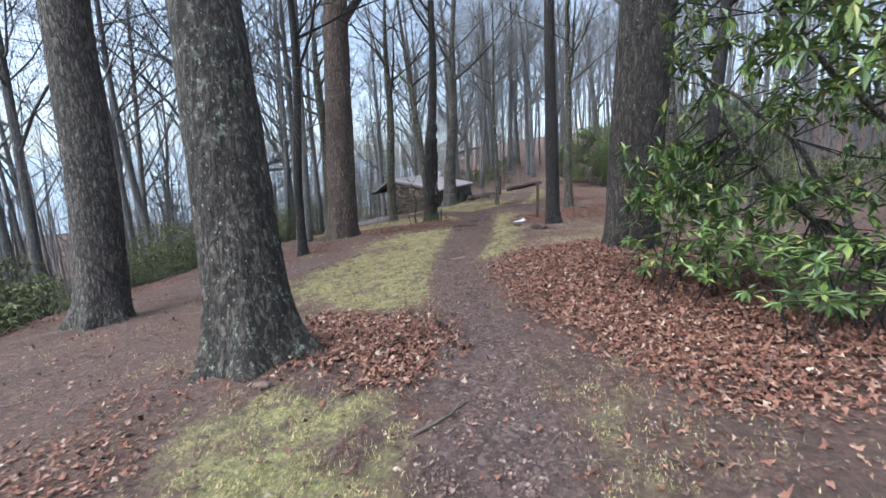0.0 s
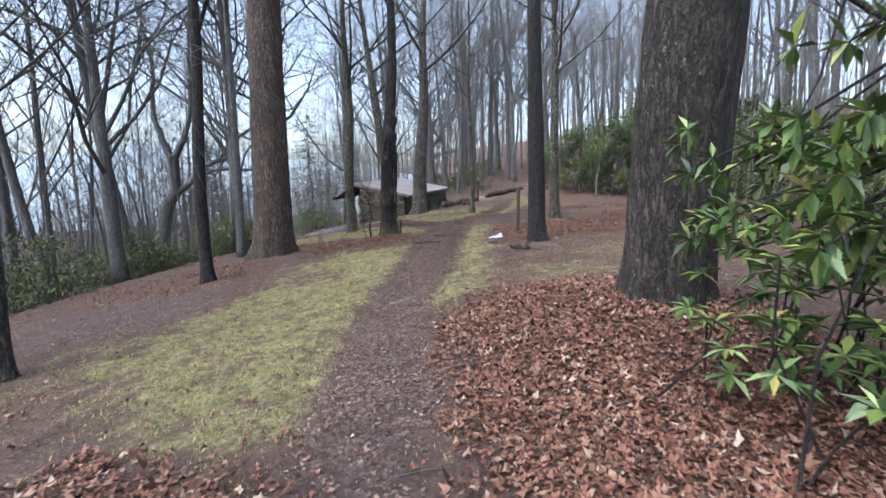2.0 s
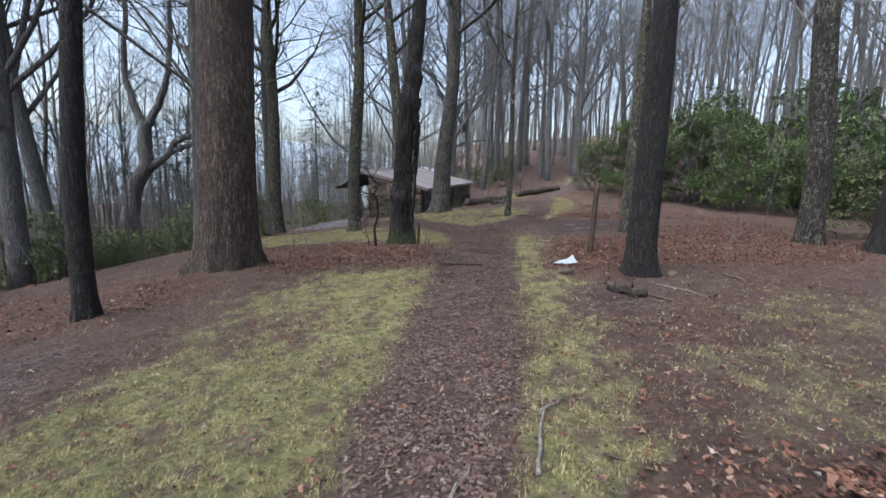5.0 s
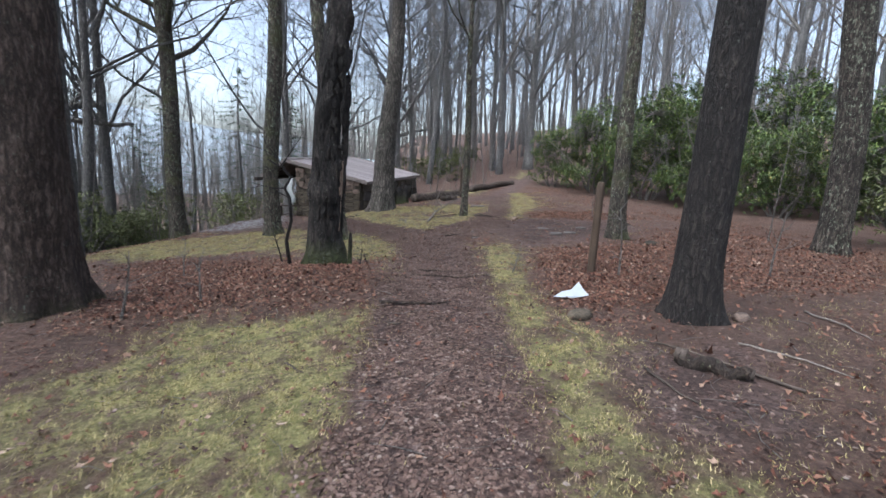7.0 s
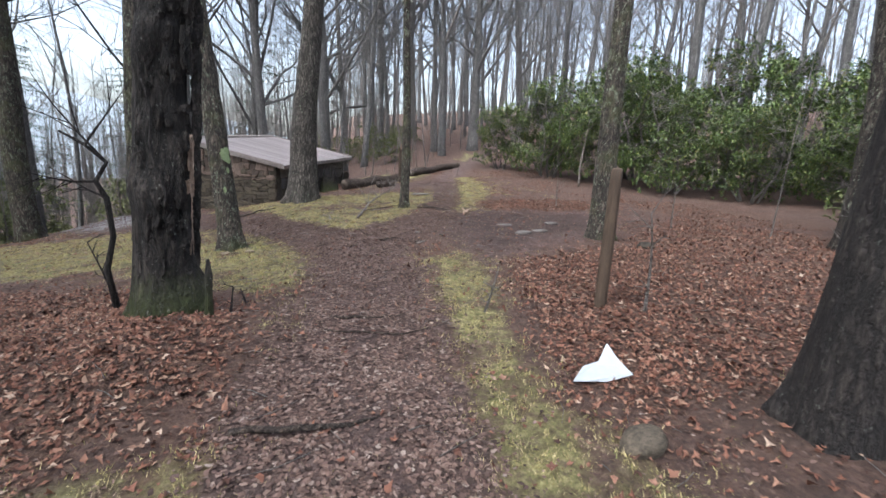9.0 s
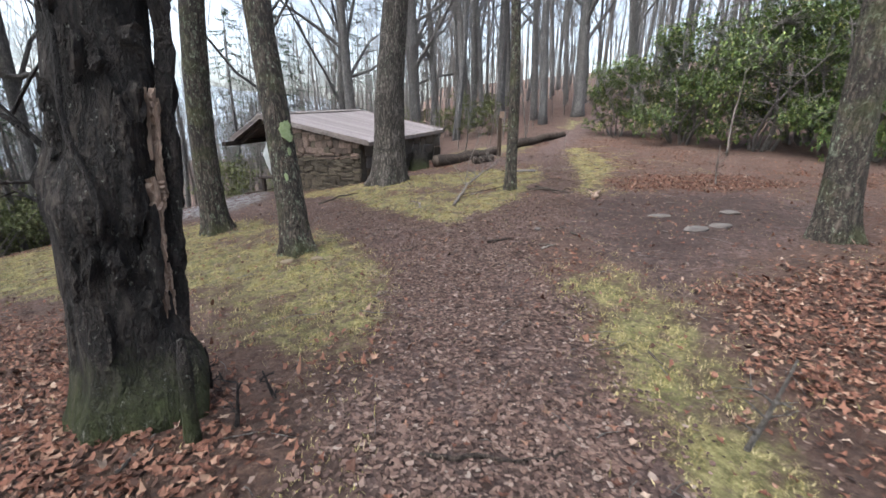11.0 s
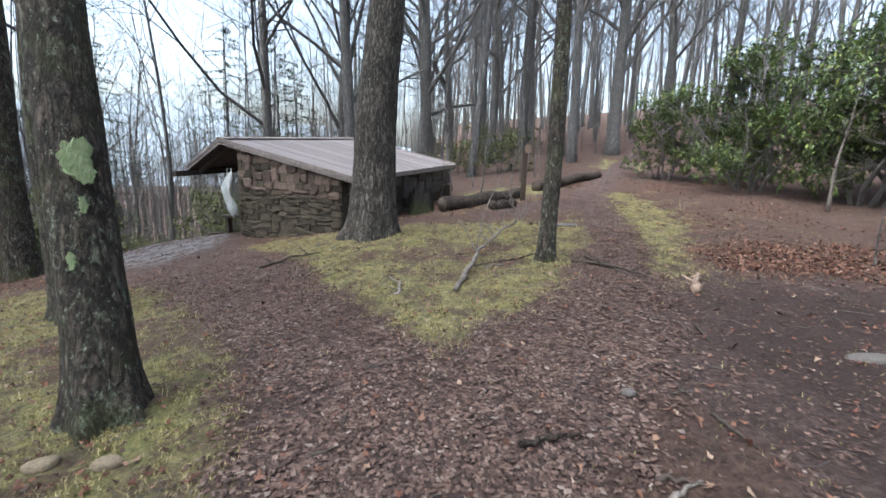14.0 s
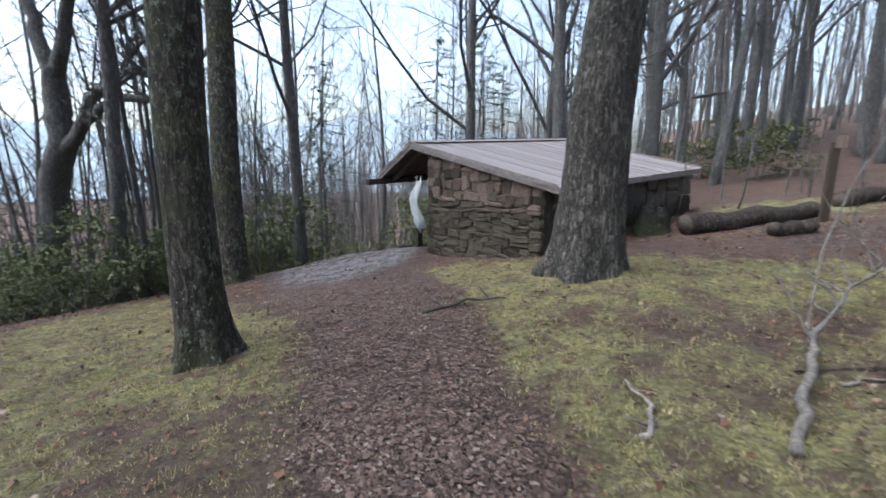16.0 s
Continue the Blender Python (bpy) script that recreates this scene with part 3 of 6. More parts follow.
def bare_tree_meshes(name, height, r0, lean, mat, rng, seg=8, bend=0.25, limbs=12, first=0.35, kids=(5, 3), forked=False):
    """Trunk and branches of a leafless tree, grown from the origin."""
    trunk, crown = Geo(), Geo()
    n = 14
    pts, rad = [], []
    wx, wy = rng.uniform(-bend, bend), rng.uniform(-bend, bend)
    px, py = rng.uniform(0, 6), rng.uniform(0, 6)
    for i in range(n + 1):
        h = height * (i / n) ** 1.2
        pts.append(Vector((lean[0] * h + wx * math.sin(h * 0.35 + px) - wx * math.sin(px), lean[1] * h + wy * math.sin(h * 0.3 + py) - wy * math.sin(py), h - (0.3 if i == 0 else 0))))
        rad.append(max(0.012, r0 * (1 + 0.45 * math.exp(-h / 0.3)) * (1 - 0.92 * (h / height) ** 1.1)))
    trunk.tube(pts, rad, seg, True)

    def spot(h):
        i = min(n - 1, int(n * (h / height) ** (1 / 1.2)))
        f = (h - pts[i].z) / max(0.01, pts[i + 1].z - pts[i].z)
        return pts[i].lerp(pts[i + 1], f), rad[i] + (rad[i + 1] - rad[i]) * f

    for k in range(limbs):
        h = height * (first + (0.97 - first) * (k + rng.random()) / limbs)
        at, r = spot(h)
        a = rng.uniform(0, 2 * math.pi)
        rise = rng.uniform(0.5, 1.4)
        grow(crown, at, Vector((math.cos(a), math.sin(a), rise)), (height - h) * 0.45 + height * rng.uniform(0.07, 0.16), max(0.012, r * 0.42), 0, rng, kids=kids, wander=0.22 if seg < 10 else 0.36, up=0.25 if seg < 10 else 0.18)
    if forked:
        at, r = spot(height * 0.28)
        a = rng.uniform(0, 2 * math.pi)
        grow(crown, at, Vector((math.cos(a) * 0.35, math.sin(a) * 0.35, 1)), height * 0.6, r * 0.55, 0, rng, seg=8, up=0.3, kids=(8, 6), wander=0.12)
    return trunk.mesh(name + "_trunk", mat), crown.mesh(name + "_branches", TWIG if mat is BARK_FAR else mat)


def big_tree(x, y, lean, r, r_up, h_up, mat, seed, label, height=17.0, flare=0.7, roots=6, relief=0.05, knots=0.0, first=0.42):
    """A tree close to the trail: a furrowed trunk with a flared, rooted foot."""
    rng = random.Random(seed)
    tree = thing("tree", (x, y, gz(x, y)), label, "tree", "trees beside the trail")
    seg, heights = 52, [-0.3, -0.12, 0.0] + [0.07 * k for k in range(1, 9)] + [0.56 + 0.11 * k for k in range(1, 42)] + [5.2 + 0.8 * k for k in range(1, 6)]
    heights += [9.2 + (height - 9.2) * k / 6 for k in range(1, 7)]
    taper = max(0.006, (r - r_up) / max(0.5, h_up - 1.2))
    base = [r - taper * (h - 1.2) if h < h_up + 2 else max(0.03, (r - taper * (h_up + 0.8)) * (1 - (h - h_up - 2) / (height - h_up - 1.8))) for h in heights]
    phase = [rng.uniform(0, 6.28) for _ in range(4)]
    off = Vector((seed * 3.7, seed * 1.3, 0))

    def lump(i, a):
        h = max(0.0, heights[i])
        foot = math.exp(-h / (0.16 + r * 0.35))
        lobes = 0.5 + 0.5 * math.cos(roots * a + phase[0] + 0.8 * math.sin(a + phase[1]))
        k = 1 + flare * foot * (0.35 + 0.9 * lobes ** 2) * (1 + 0.35 * math.sin(a + phase[2]))
        c, s = math.cos(a) * r * 9, math.sin(a) * r * 9
        f = noise.noise(Vector((c * 1.6, s * 1.6, heights[i] * 2.2)) + off)
        g = noise.noise(Vector((c * 0.3, s * 0.3, heights[i] * 0.9)) + off)
        ridge = 1 - abs(f) * 2
        k += relief * ridge * 0.9 / (0.6 + r) + 0.05 * g
        if knots:
            k += knots * max(0.0, noise.noise(Vector((c * 0.45, s * 0.45, heights[i] * 2.4)) + off * 2) - 0.12)
        return k

    bx, by = rng.uniform(-0.06, 0.06), rng.uniform(-0.06, 0.06)
    pts = [Vector((lean[0] * h + bx * math.sin(h * 0.9), lean[1] * h + by * math.sin(h * 0.7), h)) for h in heights]
    part("trunk", Geo().tube(pts, base, seg, True, lump), mat, tree)
    crown = Geo()
    for k in range(13):
        h = height * (first + (0.97 - first) * k / 13)
        i = max(j for j in range(len(heights)) if heights[j] <= h)
        a = rng.uniform(0, 6.28)
        grow(crown, pts[i], Vector((math.cos(a), math.sin(a), rng.uniform(0.3, 1.2))), (height - h) * 0.4 + rng.uniform(1.2, 3), max(0.02, base[i] * 0.45), 0, rng, kids=(5, 4))
    part("crown", crown, mat, tree)
    return tree


big_tree(-1.73, 3.92, (-0.066, 0.1), 0.325, 0.29, 2.9, BARK_OAK, 1, "thick oak with furrowed bark, grey-green lichen and flared roots", flare=0.5, roots=5, relief=0.06)
big_tree(-6.15, 7.95, (0.037, 0.028), 0.38, 0.34, 5.4, BARK_GREY, 2, "grey-barked hardwood on the edge of the slope", flare=0.4)
big_tree(-3.47, 15.9, (0.05, -0.016), 0.48, 0.41, 5.5, BARK_BIG, 3, "very thick reddish hardwood with ridged bark and mossy foot", flare=0.5, roots=7, relief=0.05)
big_tree(-4.1, 13.25, (0.042, 0.017), 0.125, 0.11, 4.6, BARK_DARK, 4, "slim dark tree standing in dead leaves", height=13, relief=0.02, flare=0.35)
big_tree(-4.0, 8.05, (0.058, 0.0), 0.13, 0.115, 4.4, BARK_GREY, 5, "slim grey tree on trodden soil", height=13, relief=0.02, flare=0.4)
burl_tree = big_tree(-0.42, 17.3, (0.055, 0.1), 0.188, 0.155, 3.4, BARK_SPLIT, 6, "dark knotty tree with a split trunk beside the trail", flare=0.45, roots=4, relief=0.1, knots=0.9)
big_tree(3.56, 14.59, (-0.024, -0.057), 0.205, 0.18, 3.0, BARK_DARK, 7, "dark smooth-barked tree with a spread foot", flare=0.5, roots=4, relief=0.03)
big_tree(3.3, 7.85, (0.006, -0.08), 0.41, 0.4, 3.3, BARK_OLD, 8, "thick dark oak with pale lichen flecks behind evergreen leaves", flare=0.2, relief=0.06)
big_tree(0.55, 26.15, (0.058, 0.015), 0.335, 0.27, 3.5, BARK_GREY, 9, "thick grey oak with long bark ridges before the stone shelter", flare=0.4, roots=6, relief=0.06)
big_tree(2.95, 24.1, (0.001, 0.008), 0.1, 0.086, 2.9, BARK_LICHEN, 10, "slim flecked tree on a mossy mound", height=12, relief=0.02, flare=0.35)
patch_tree = big_tree(-0.47, 21.0, (-0.11, 0.14), 0.16, 0.155, 2.9, BARK_LICHEN, 11, "lichen-covered tree with a round pale green patch", height=13, flare=0.45, roots=5, relief=0.04)
big_tree(-2.47, 23.5, (0.022, 0.005), 0.2, 0.195, 3.0, BARK_LICHEN, 12, "lichen-blotched tree with spreading roots in moss", height=14, flare=0.55, roots=5, relief=0.03)
big_tree(-6.6, 27.7, (-0.027, 0.04), 0.26, 0.27, 6.1, BARK_LICHEN, 13, "mossy grey tree on a grassy bank", height=15, flare=0.4)
big_tree(5.5, 19.7, (-0.003, 0.013), 0.165, 0.15, 2.5, BARK_LICHEN, 14, "leaning tree with pale lichen among dead leaves", height=12, flare=0.5, roots=4, relief=0.03)
big_tree(9.2, 18.2, (-0.055, 0.008), 0.25, 0.25, 4.6, BARK_OAK, 15, "dark oak at the edge of the leafy clearing", height=15, flare=0.4)
big_tree(9.75, 16.9, (0.05, -0.016), 0.22, 0.22, 4.0, BARK_DARK, 16, "dark leaning tree at the edge of the clearing", height=15, flare=0.4)

MID_TREES = ((-9.0, 17.8, 0.01, 0.0, 0.33), (-9.6, 19.7, -0.07, 0.0, 0.3), (-13.0, 18.5, 0.05, 0.0, 0.2), (-5.6, 19.0, 0.045, 0.0, 0.2), (-8.5, 32.0, 0.027, 0.01, 0.28),
             (-9.0, 27.5, 0.0, 0.0, 0.115), (1.4, 39.0, -0.04, 0.0, 0.42), (15.5, 45.0, -0.12, 0.0, 0.42), (1.8, 44.9, -0.06, -0.02, 0.48), (2.8, 43.1, -0.06, -0.02, 0.3),
             (-4.6, 36.9, -0.01, 0.0, 0.32), (4.6, 41.0, -0.02, 0.0, 0.3), (-1.3, 36.8, -0.06, 0.0, 0.38), (5.1, 40.9, -0.08, -0.03, 0.22), (7.7, 39.8, -0.07, -0.03, 0.28), (-14.1, 21.6, 0.06, 0.0, 0.22),
             (-7.1, 22.8, 0.01, 0.0, 0.28), (-2.0, 37.5, 0.02, 0.0, 0.34), (8.5, 49.8, -0.09, -0.03, 0.36), (-9.3, 27.0, 0.07, -0.01, 0.24), (-9.5, 29.0, 0.02, 0.0, 0.3), (9.9, 39.4, -0.006, 0.0, 0.46),
             (-11.4, 12.6, 0.03, 0.0, 0.22), (-10.2, 9.5, -0.03, 0.02, 0.18), (-9.9, 14.6, -0.06, 0.0, 0.16))
for k, (x, y, lx, ly, r) in enumerate(MID_TREES):
    rng = random.Random(100 + k)
    tree = thing("tree", (x, y, gz(x, y) - 0.1), "tall bare hardwood with grey bark in the woods", "tree", "bare trees of the woods")
    tr, cr = bare_tree_meshes("tree", rng.uniform(15, 21), 0.66 * r, (lx, ly), BARK_MID, rng, 12, 0.18, 18, 0.2, (8, 7), k % 4 == 1)
    part("trunk", tr, None, tree)
    part("crown", cr, None, tree)

# an old crooked tree below the bank, with two long bent limbs
crooked = thing("tree", (-13.7, 27.9, gz(-13.7, 27.9)), "old crooked tree with two long bent limbs on the slope", "tree", "bare trees of the woods")
foot = Vector((-13.7, 27.9, gz(-13.7, 27.9)))


def bent(name, line, r0, r1, seed, twigs=5):
    rng = random.Random(seed)
    pts = []
    for a, b in zip(line, line[1:]):
        pts += [Vector(a).lerp(Vector(b), k / 4) - foot + Vector((rng.uniform(-1, 1), rng.uniform(-1, 1), rng.uniform(-1, 1))) * 0.04 for k in range(4)]
    pts.append(Vector(line[-1]) - foot)
    n = len(pts) - 1
    ob = part(name, Geo().tube(pts, [r0 + (r1 - r0) * k / n for k in range(n + 1)], 12, True, lambda i, a: 1 + 0.12 * noise.noise(Vector((i * 0.5, 2 * math.cos(a), 2 * math.sin(a) + seed)))), BARK_MID, crooked)
    g = Geo()
    for k in range(twigs):
        p = pts[rng.randrange(n // 3, n + 1)]
        grow(g, p, Vector((rng.uniform(-1, 1), rng.uniform(-1, 1), rng.uniform(0.2, 1.4))), rng.uniform(1.2, 3.0), r1 * 0.45, 0, rng, kids=(7, 5), wander=0.34)
    if twigs:
        part("crown", g, BARK_MID, crooked)
    return ob


bent("trunk", ((-13.8, 27.9, foot.z - 0.3), (-13.5, 27.9, -2.4), (-12.85, 27.9, 0.1), (-12.2, 27.9, 1.2), (-12.25, 27.9, 2.3), (-12.1, 27.9, 3.0)), 0.4, 0.24, 1, 0)
bent("limb", ((-12.15, 27.9, 2.6), (-12.6, 27.9, 3.8), (-12.9, 28.0, 5.0), (-12.8, 28.2, 7.5), (-13.2, 28.4, 10.5)), 0.19, 0.06, 2, 14)
bent("limb", ((-12.15, 27.9, 2.7), (-11.5, 27.9, 3.7), (-11.0, 27.9, 4.9), (-10.9, 28.1, 7.5), (-10.5, 28.0, 10.5)), 0.18, 0.05, 3, 14)
bent("limb", ((-12.1, 27.9, 1.0), (-11.3, 27.9, 1.6), (-10.9, 27.9, 2.2), (-10.1, 27.9, 2.5), (-9.3, 27.9, 2.75), (-8.75, 27.9, 2.6)), 0.17, 0.09, 4, 4)
bent("limb", ((-11.2, 27.9, 1.65), (-10.6, 27.9, 1.95), (-9.8, 27.9, 2.2), (-8.7, 27.9, 2.05), (-7.9, 27.8, 2.1)), 0.12, 0.06, 5, 5)
bent("limb", ((-10.0, 27.9, 2.5), (-9.5, 28.0, 3.0), (-8.9, 28.1, 3.5)), 0.09, 0.03, 6, 3)

forest_rng = random.Random(21)
patterns = []
for k in range(12):
    slim = k % 3
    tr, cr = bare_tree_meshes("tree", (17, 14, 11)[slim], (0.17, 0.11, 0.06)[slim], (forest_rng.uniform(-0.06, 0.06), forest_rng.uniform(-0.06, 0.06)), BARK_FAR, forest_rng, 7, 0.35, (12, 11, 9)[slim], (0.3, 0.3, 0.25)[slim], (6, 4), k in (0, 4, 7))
    patterns.append((tr, cr))


def open_ground(x, y):
    """Where no tree of the woods stands: the trail, the clearing, the shelter."""
    if -8.3 < x < 8.8 and y < 34:
        return True
    if 7 < x < 15 and 20 < y < 35:
        return True
    return abs(x - (6 + (y - 31) * 0.62)) < 1.3 and 30 < y < 48


originals, stood = {}, [(x, y) for x, y, *_ in MID_TREES]
count = 0
while count < 95:
    a, d = forest_rng.uniform(-1.35, 1.35), 12 + 58 * forest_rng.random() ** 0.75
    x, y = 1 + d * math.sin(a), 6 + d * math.cos(a)
    if count < 28:
        x, y = forest_rng.uniform(-30, -8.8), forest_rng.uniform(3, 56)
    if open_ground(x, y) or any((x - p) ** 2 + (y - q) ** 2 < 2.2 for p, q in stood):
        continue
    stood.append((x, y))
    k = forest_rng.randrange(12)
    m = pose(x, y, gz(x, y) - 0.15, 0, 0, forest_rng.uniform(0, 360)) @ Matrix.Scale(forest_rng.uniform(0.8, 1.35), 4)
    if k in originals:
        copy_thing(originals[k], m)
    else:
        tree = originals[k] = thing("tree", (0, 0, 0), "leafless grey-brown tree deep in the woods", "tree", "bare trees of the woods")
        part("trunk", patterns[k][0], None, tree)
        part("crown", patterns[k][1], None, tree)
        tree.matrix_world = m
    count += 1

# the thicker woods uphill and beyond the clearing
while count < 172:
    x, y = forest_rng.uniform(9, 36), forest_rng.uniform(4, 55)
    if open_ground(x, y) or any((x - p) ** 2 + (y - q) ** 2 < 1.6 for p, q in stood):
        continue
    stood.append((x, y))
    copy_thing(originals[forest_rng.choice(sorted(originals))], pose(x, y, gz(x, y) - 0.15, 0, 0, forest_rng.uniform(0, 360)) @ Matrix.Scale(forest_rng.uniform(0.75, 1.3), 4))
    count += 1

# and on the rise behind the shelter
while count < 235:
    x, y = forest_rng.uniform(1, 34), forest_rng.uniform(37, 76)
    if open_ground(x, y) or any((x - p) ** 2 + (y - q) ** 2 < 1.6 for p, q in stood):
        continue
    stood.append((x, y))
    copy_thing(originals[forest_rng.choice(sorted(originals))], pose(x, y, gz(x, y) - 0.15, 0, 0, forest_rng.uniform(0, 360)) @ Matrix.Scale(forest_rng.uniform(0.75, 1.2), 4))
    count += 1

# behind the viewer the woods go on
for k, (x, y) in enumerate(((-5, -6), (-1.5, -8), (3, -7), (6, -4), (-9, -2), (9, 1), (8, -9), (-8, -12), (1, -14), (11, 6), (10.5, 10.5))):
    copy_thing(originals[k % 6 if k % 6 in originals else 0], pose(x, y, gz(x, y) - 0.15, 0, 0, 77 * k) @ Matrix.Scale(1.1, 4))

# thin brush and far stems, past counting
brush, brush_rng = Geo(), random.Random(31)
for _ in range(3000):
    a, d = brush_rng.uniform(-1.3, 1.3), 12 + 75 * brush_rng.random()
    x, y = 1 + d * math.sin(a), 4 + d * math.cos(a)
    if open_ground(x, y):
        continue
    h = brush_rng.uniform(1.5, 7)
    lx, ly = brush_rng.uniform(-0.15, 0.15), brush_rng.uniform(-0.15, 0.15)
    foot = Vector((x, y, gz(x, y) - 0.1))
    mid, tip = foot + Vector((lx * h * 0.4, ly * h * 0.4, h * 0.5)), foot + Vector((lx * h, ly * h, h))
    r = 0.0048 * h * brush_rng.uniform(0.5, 1.4)
    brush.tube((foot, mid, tip), (r, r * 0.7, 0.005), 4, False)
    for _ in range(4):
        s = foot.lerp(tip, brush_rng.uniform(0.3, 0.9))
        brush.tube((s, s + Vector((brush_rng.uniform(-1, 1), brush_rng.uniform(-1, 1), brush_rng.uniform(0.3, 1.2))) * h * 0.16), (r * 0.4, 0.004), 3, False)
for _ in range(560):
    x, y = brush_rng.uniform(-44, -5), brush_rng.uniform(26, 75)
    if open_ground(x, y) or x > -9.5 and y < 37:
        continue
    h = brush_rng.uniform(6, 13)
    foot = Vector((x, y, gz(x, y) - 0.1))
    tip = foot + Vector((brush_rng.uniform(-0.1, 0.1) * h, brush_rng.uniform(-0.1, 0.1) * h, h))
    mid = foot.lerp(tip, 0.5) + Vector((brush_rng.uniform(-0.3, 0.3), brush_rng.uniform(-0.3, 0.3), 0))
    r = 0.005 * h
    brush.tube((foot, mid, tip), (r, r * 0.65, 0.006), 4, False)
    for _ in range(9):
        t = brush_rng.uniform(0.2, 0.95)
        s = foot.lerp(mid, t * 2) if t < 0.5 else mid.lerp(tip, t * 2 - 1)
        e = s + Vector((brush_rng.uniform(-1, 1), brush_rng.uniform(-1, 1), brush_rng.uniform(0.3, 1.2))) * h * 0.15
        brush.tube((s, e), (r * 0.4, 0.004), 3, False)
        for _ in range(3):
            s2 = s.lerp(e, brush_rng.uniform(0.3, 1.0))
            brush.tube((s2, s2 + Vector((brush_rng.uniform(-1, 1), brush_rng.uniform(-1, 1), brush_rng.uniform(0.0, 1.1))) * h * 0.07), (0.007, 0.003), 3, False)
tagged(new("brush", brush.mesh("brush", TWIG)), "tangle of thin grey-brown stems and saplings among the trees", "undergrowth", kind="stuff")


far_woods = Geo()
for _ in range(1000):
    a, d = brush_rng.uniform(-1.5, 1.5), 52 + 120 * brush_rng.random()
    x, y = d * math.sin(a), 10 + d * math.cos(a)
    h, r = brush_rng.uniform(9, 19), brush_rng.uniform(0.05, 0.17)
    foot = Vector((x, y, float(ground_height(x, y, False)) - 0.2))
    tip = foot + Vector((brush_rng.uniform(-1, 1), brush_rng.uniform(-1, 1), h))
    bow = foot.lerp(tip, 0.55) + Vector((brush_rng.uniform(-0.5, 0.5), brush_rng.uniform(-0.5, 0.5), 0))
    far_woods.tube((foot, bow, tip), (r, r * 0.65, 0.02), 5, False)
    for _ in range(11):
        u = brush_rng.uniform(0.25, 0.97)
        s = foot.lerp(bow, u / 0.55) if u < 0.55 else bow.lerp(tip, (u - 0.55) / 0.45)
        e = s + Vector((brush_rng.uniform(-1, 1), brush_rng.uniform(-1, 1), brush_rng.uniform(0.3, 1.3))) * h * 0.16
        far_woods.tube((s, e), (r * 0.3, 0.01), 3, False)
        for _ in range(2):
            q = s.lerp(e, brush_rng.uniform(0.3, 0.9))
            far_woods.tube((q, q + Vector((brush_rng.uniform(-1, 1), brush_rng.uniform(-1, 1), brush_rng.uniform(0.2, 1.2))) * h * 0.07), (0.012, 0.006), 3, False)
for _ in range(260):
    a, d = brush_rng.uniform(-0.75, 0.2), 34 + 40 * brush_rng.random()
    x, y = d * math.sin(a), 8 + d * math.cos(a)
    if open_ground(x, y):
        continue
    h, r = brush_rng.uniform(8, 15), brush_rng.uniform(0.025, 0.06)
    foot = Vector((x, y, float(ground_height(x, y, False)) - 0.2))
    tip = foot + Vector((brush_rng.uniform(-1.2, 1.2), brush_rng.uniform(-1.2, 1.2), h))
    far_woods.tube((foot, tip), (r, 0.012), 5, False)
    for _ in range(12):
        s = foot.lerp(tip, brush_rng.uniform(0.25, 0.97))
        e = s + Vector((brush_rng.uniform(-1, 1), brush_rng.uniform(-1, 1), brush_rng.uniform(0.2, 1.2))) * h * 0.17
        far_woods.tube((s, e), (r * 0.35, 0.007), 3, False)
        for _ in range(3):
            q = s.lerp(e, brush_rng.uniform(0.25, 0.95))
            far_woods.tube((q, q + Vector((brush_rng.uniform(-1, 1), brush_rng.uniform(-1, 1), brush_rng.uniform(0.1, 1.2))) * h * 0.08), (0.009, 0.004), 3, False)
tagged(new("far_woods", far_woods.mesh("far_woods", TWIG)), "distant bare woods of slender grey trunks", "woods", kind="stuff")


# ---- evergreen shrubs ----
def add_leaf(geo, at, way, length, width, rng, fold=0.25):
    side = way.cross(Vector((0, 0, 1)))
    side = (side if side.length > 0.05 else Vector((1, 0, 0))).normalized()
    up = side.cross(way).normalized()
    n = len(geo.v)
    droop = up * (-0.12 * length)
    mid = at + way * length * 0.5 - up * width * fold
    geo.v += [at, mid + side * width * 0.5 + up * width * fold * 1.6, at + way * length + droop, mid - side * width * 0.5 + up * width * fold * 1.6, mid]
    geo.f += [(n, n + 4, n + 1), (n + 4, n + 2, n + 1), (n, n + 3, n + 4), (n + 4, n + 3, n + 2)]


def whorl(geo, at, way, rng, size=0.13, leaves=9):
    """A shoot's end: leathery leaves that spread and droop all round."""
    side = way.cross(Vector((0.3, 0.9, 0.1))).normalized()
    other = way.cross(side).normalized()
    for k in range(leaves):
        a = 2 * math.pi * (k + rng.uniform(-0.3, 0.3)) / leaves
        d = (side * math.cos(a) + other * math.sin(a) + way * rng.uniform(-0.1, 0.7) + Vector((0, 0, rng.uniform(-0.7, 0.1)))).normalized()
        s = size * rng.uniform(0.75, 1.25)
        add_leaf(geo, at, d, s, s * rng.uniform(0.26, 0.36), rng)


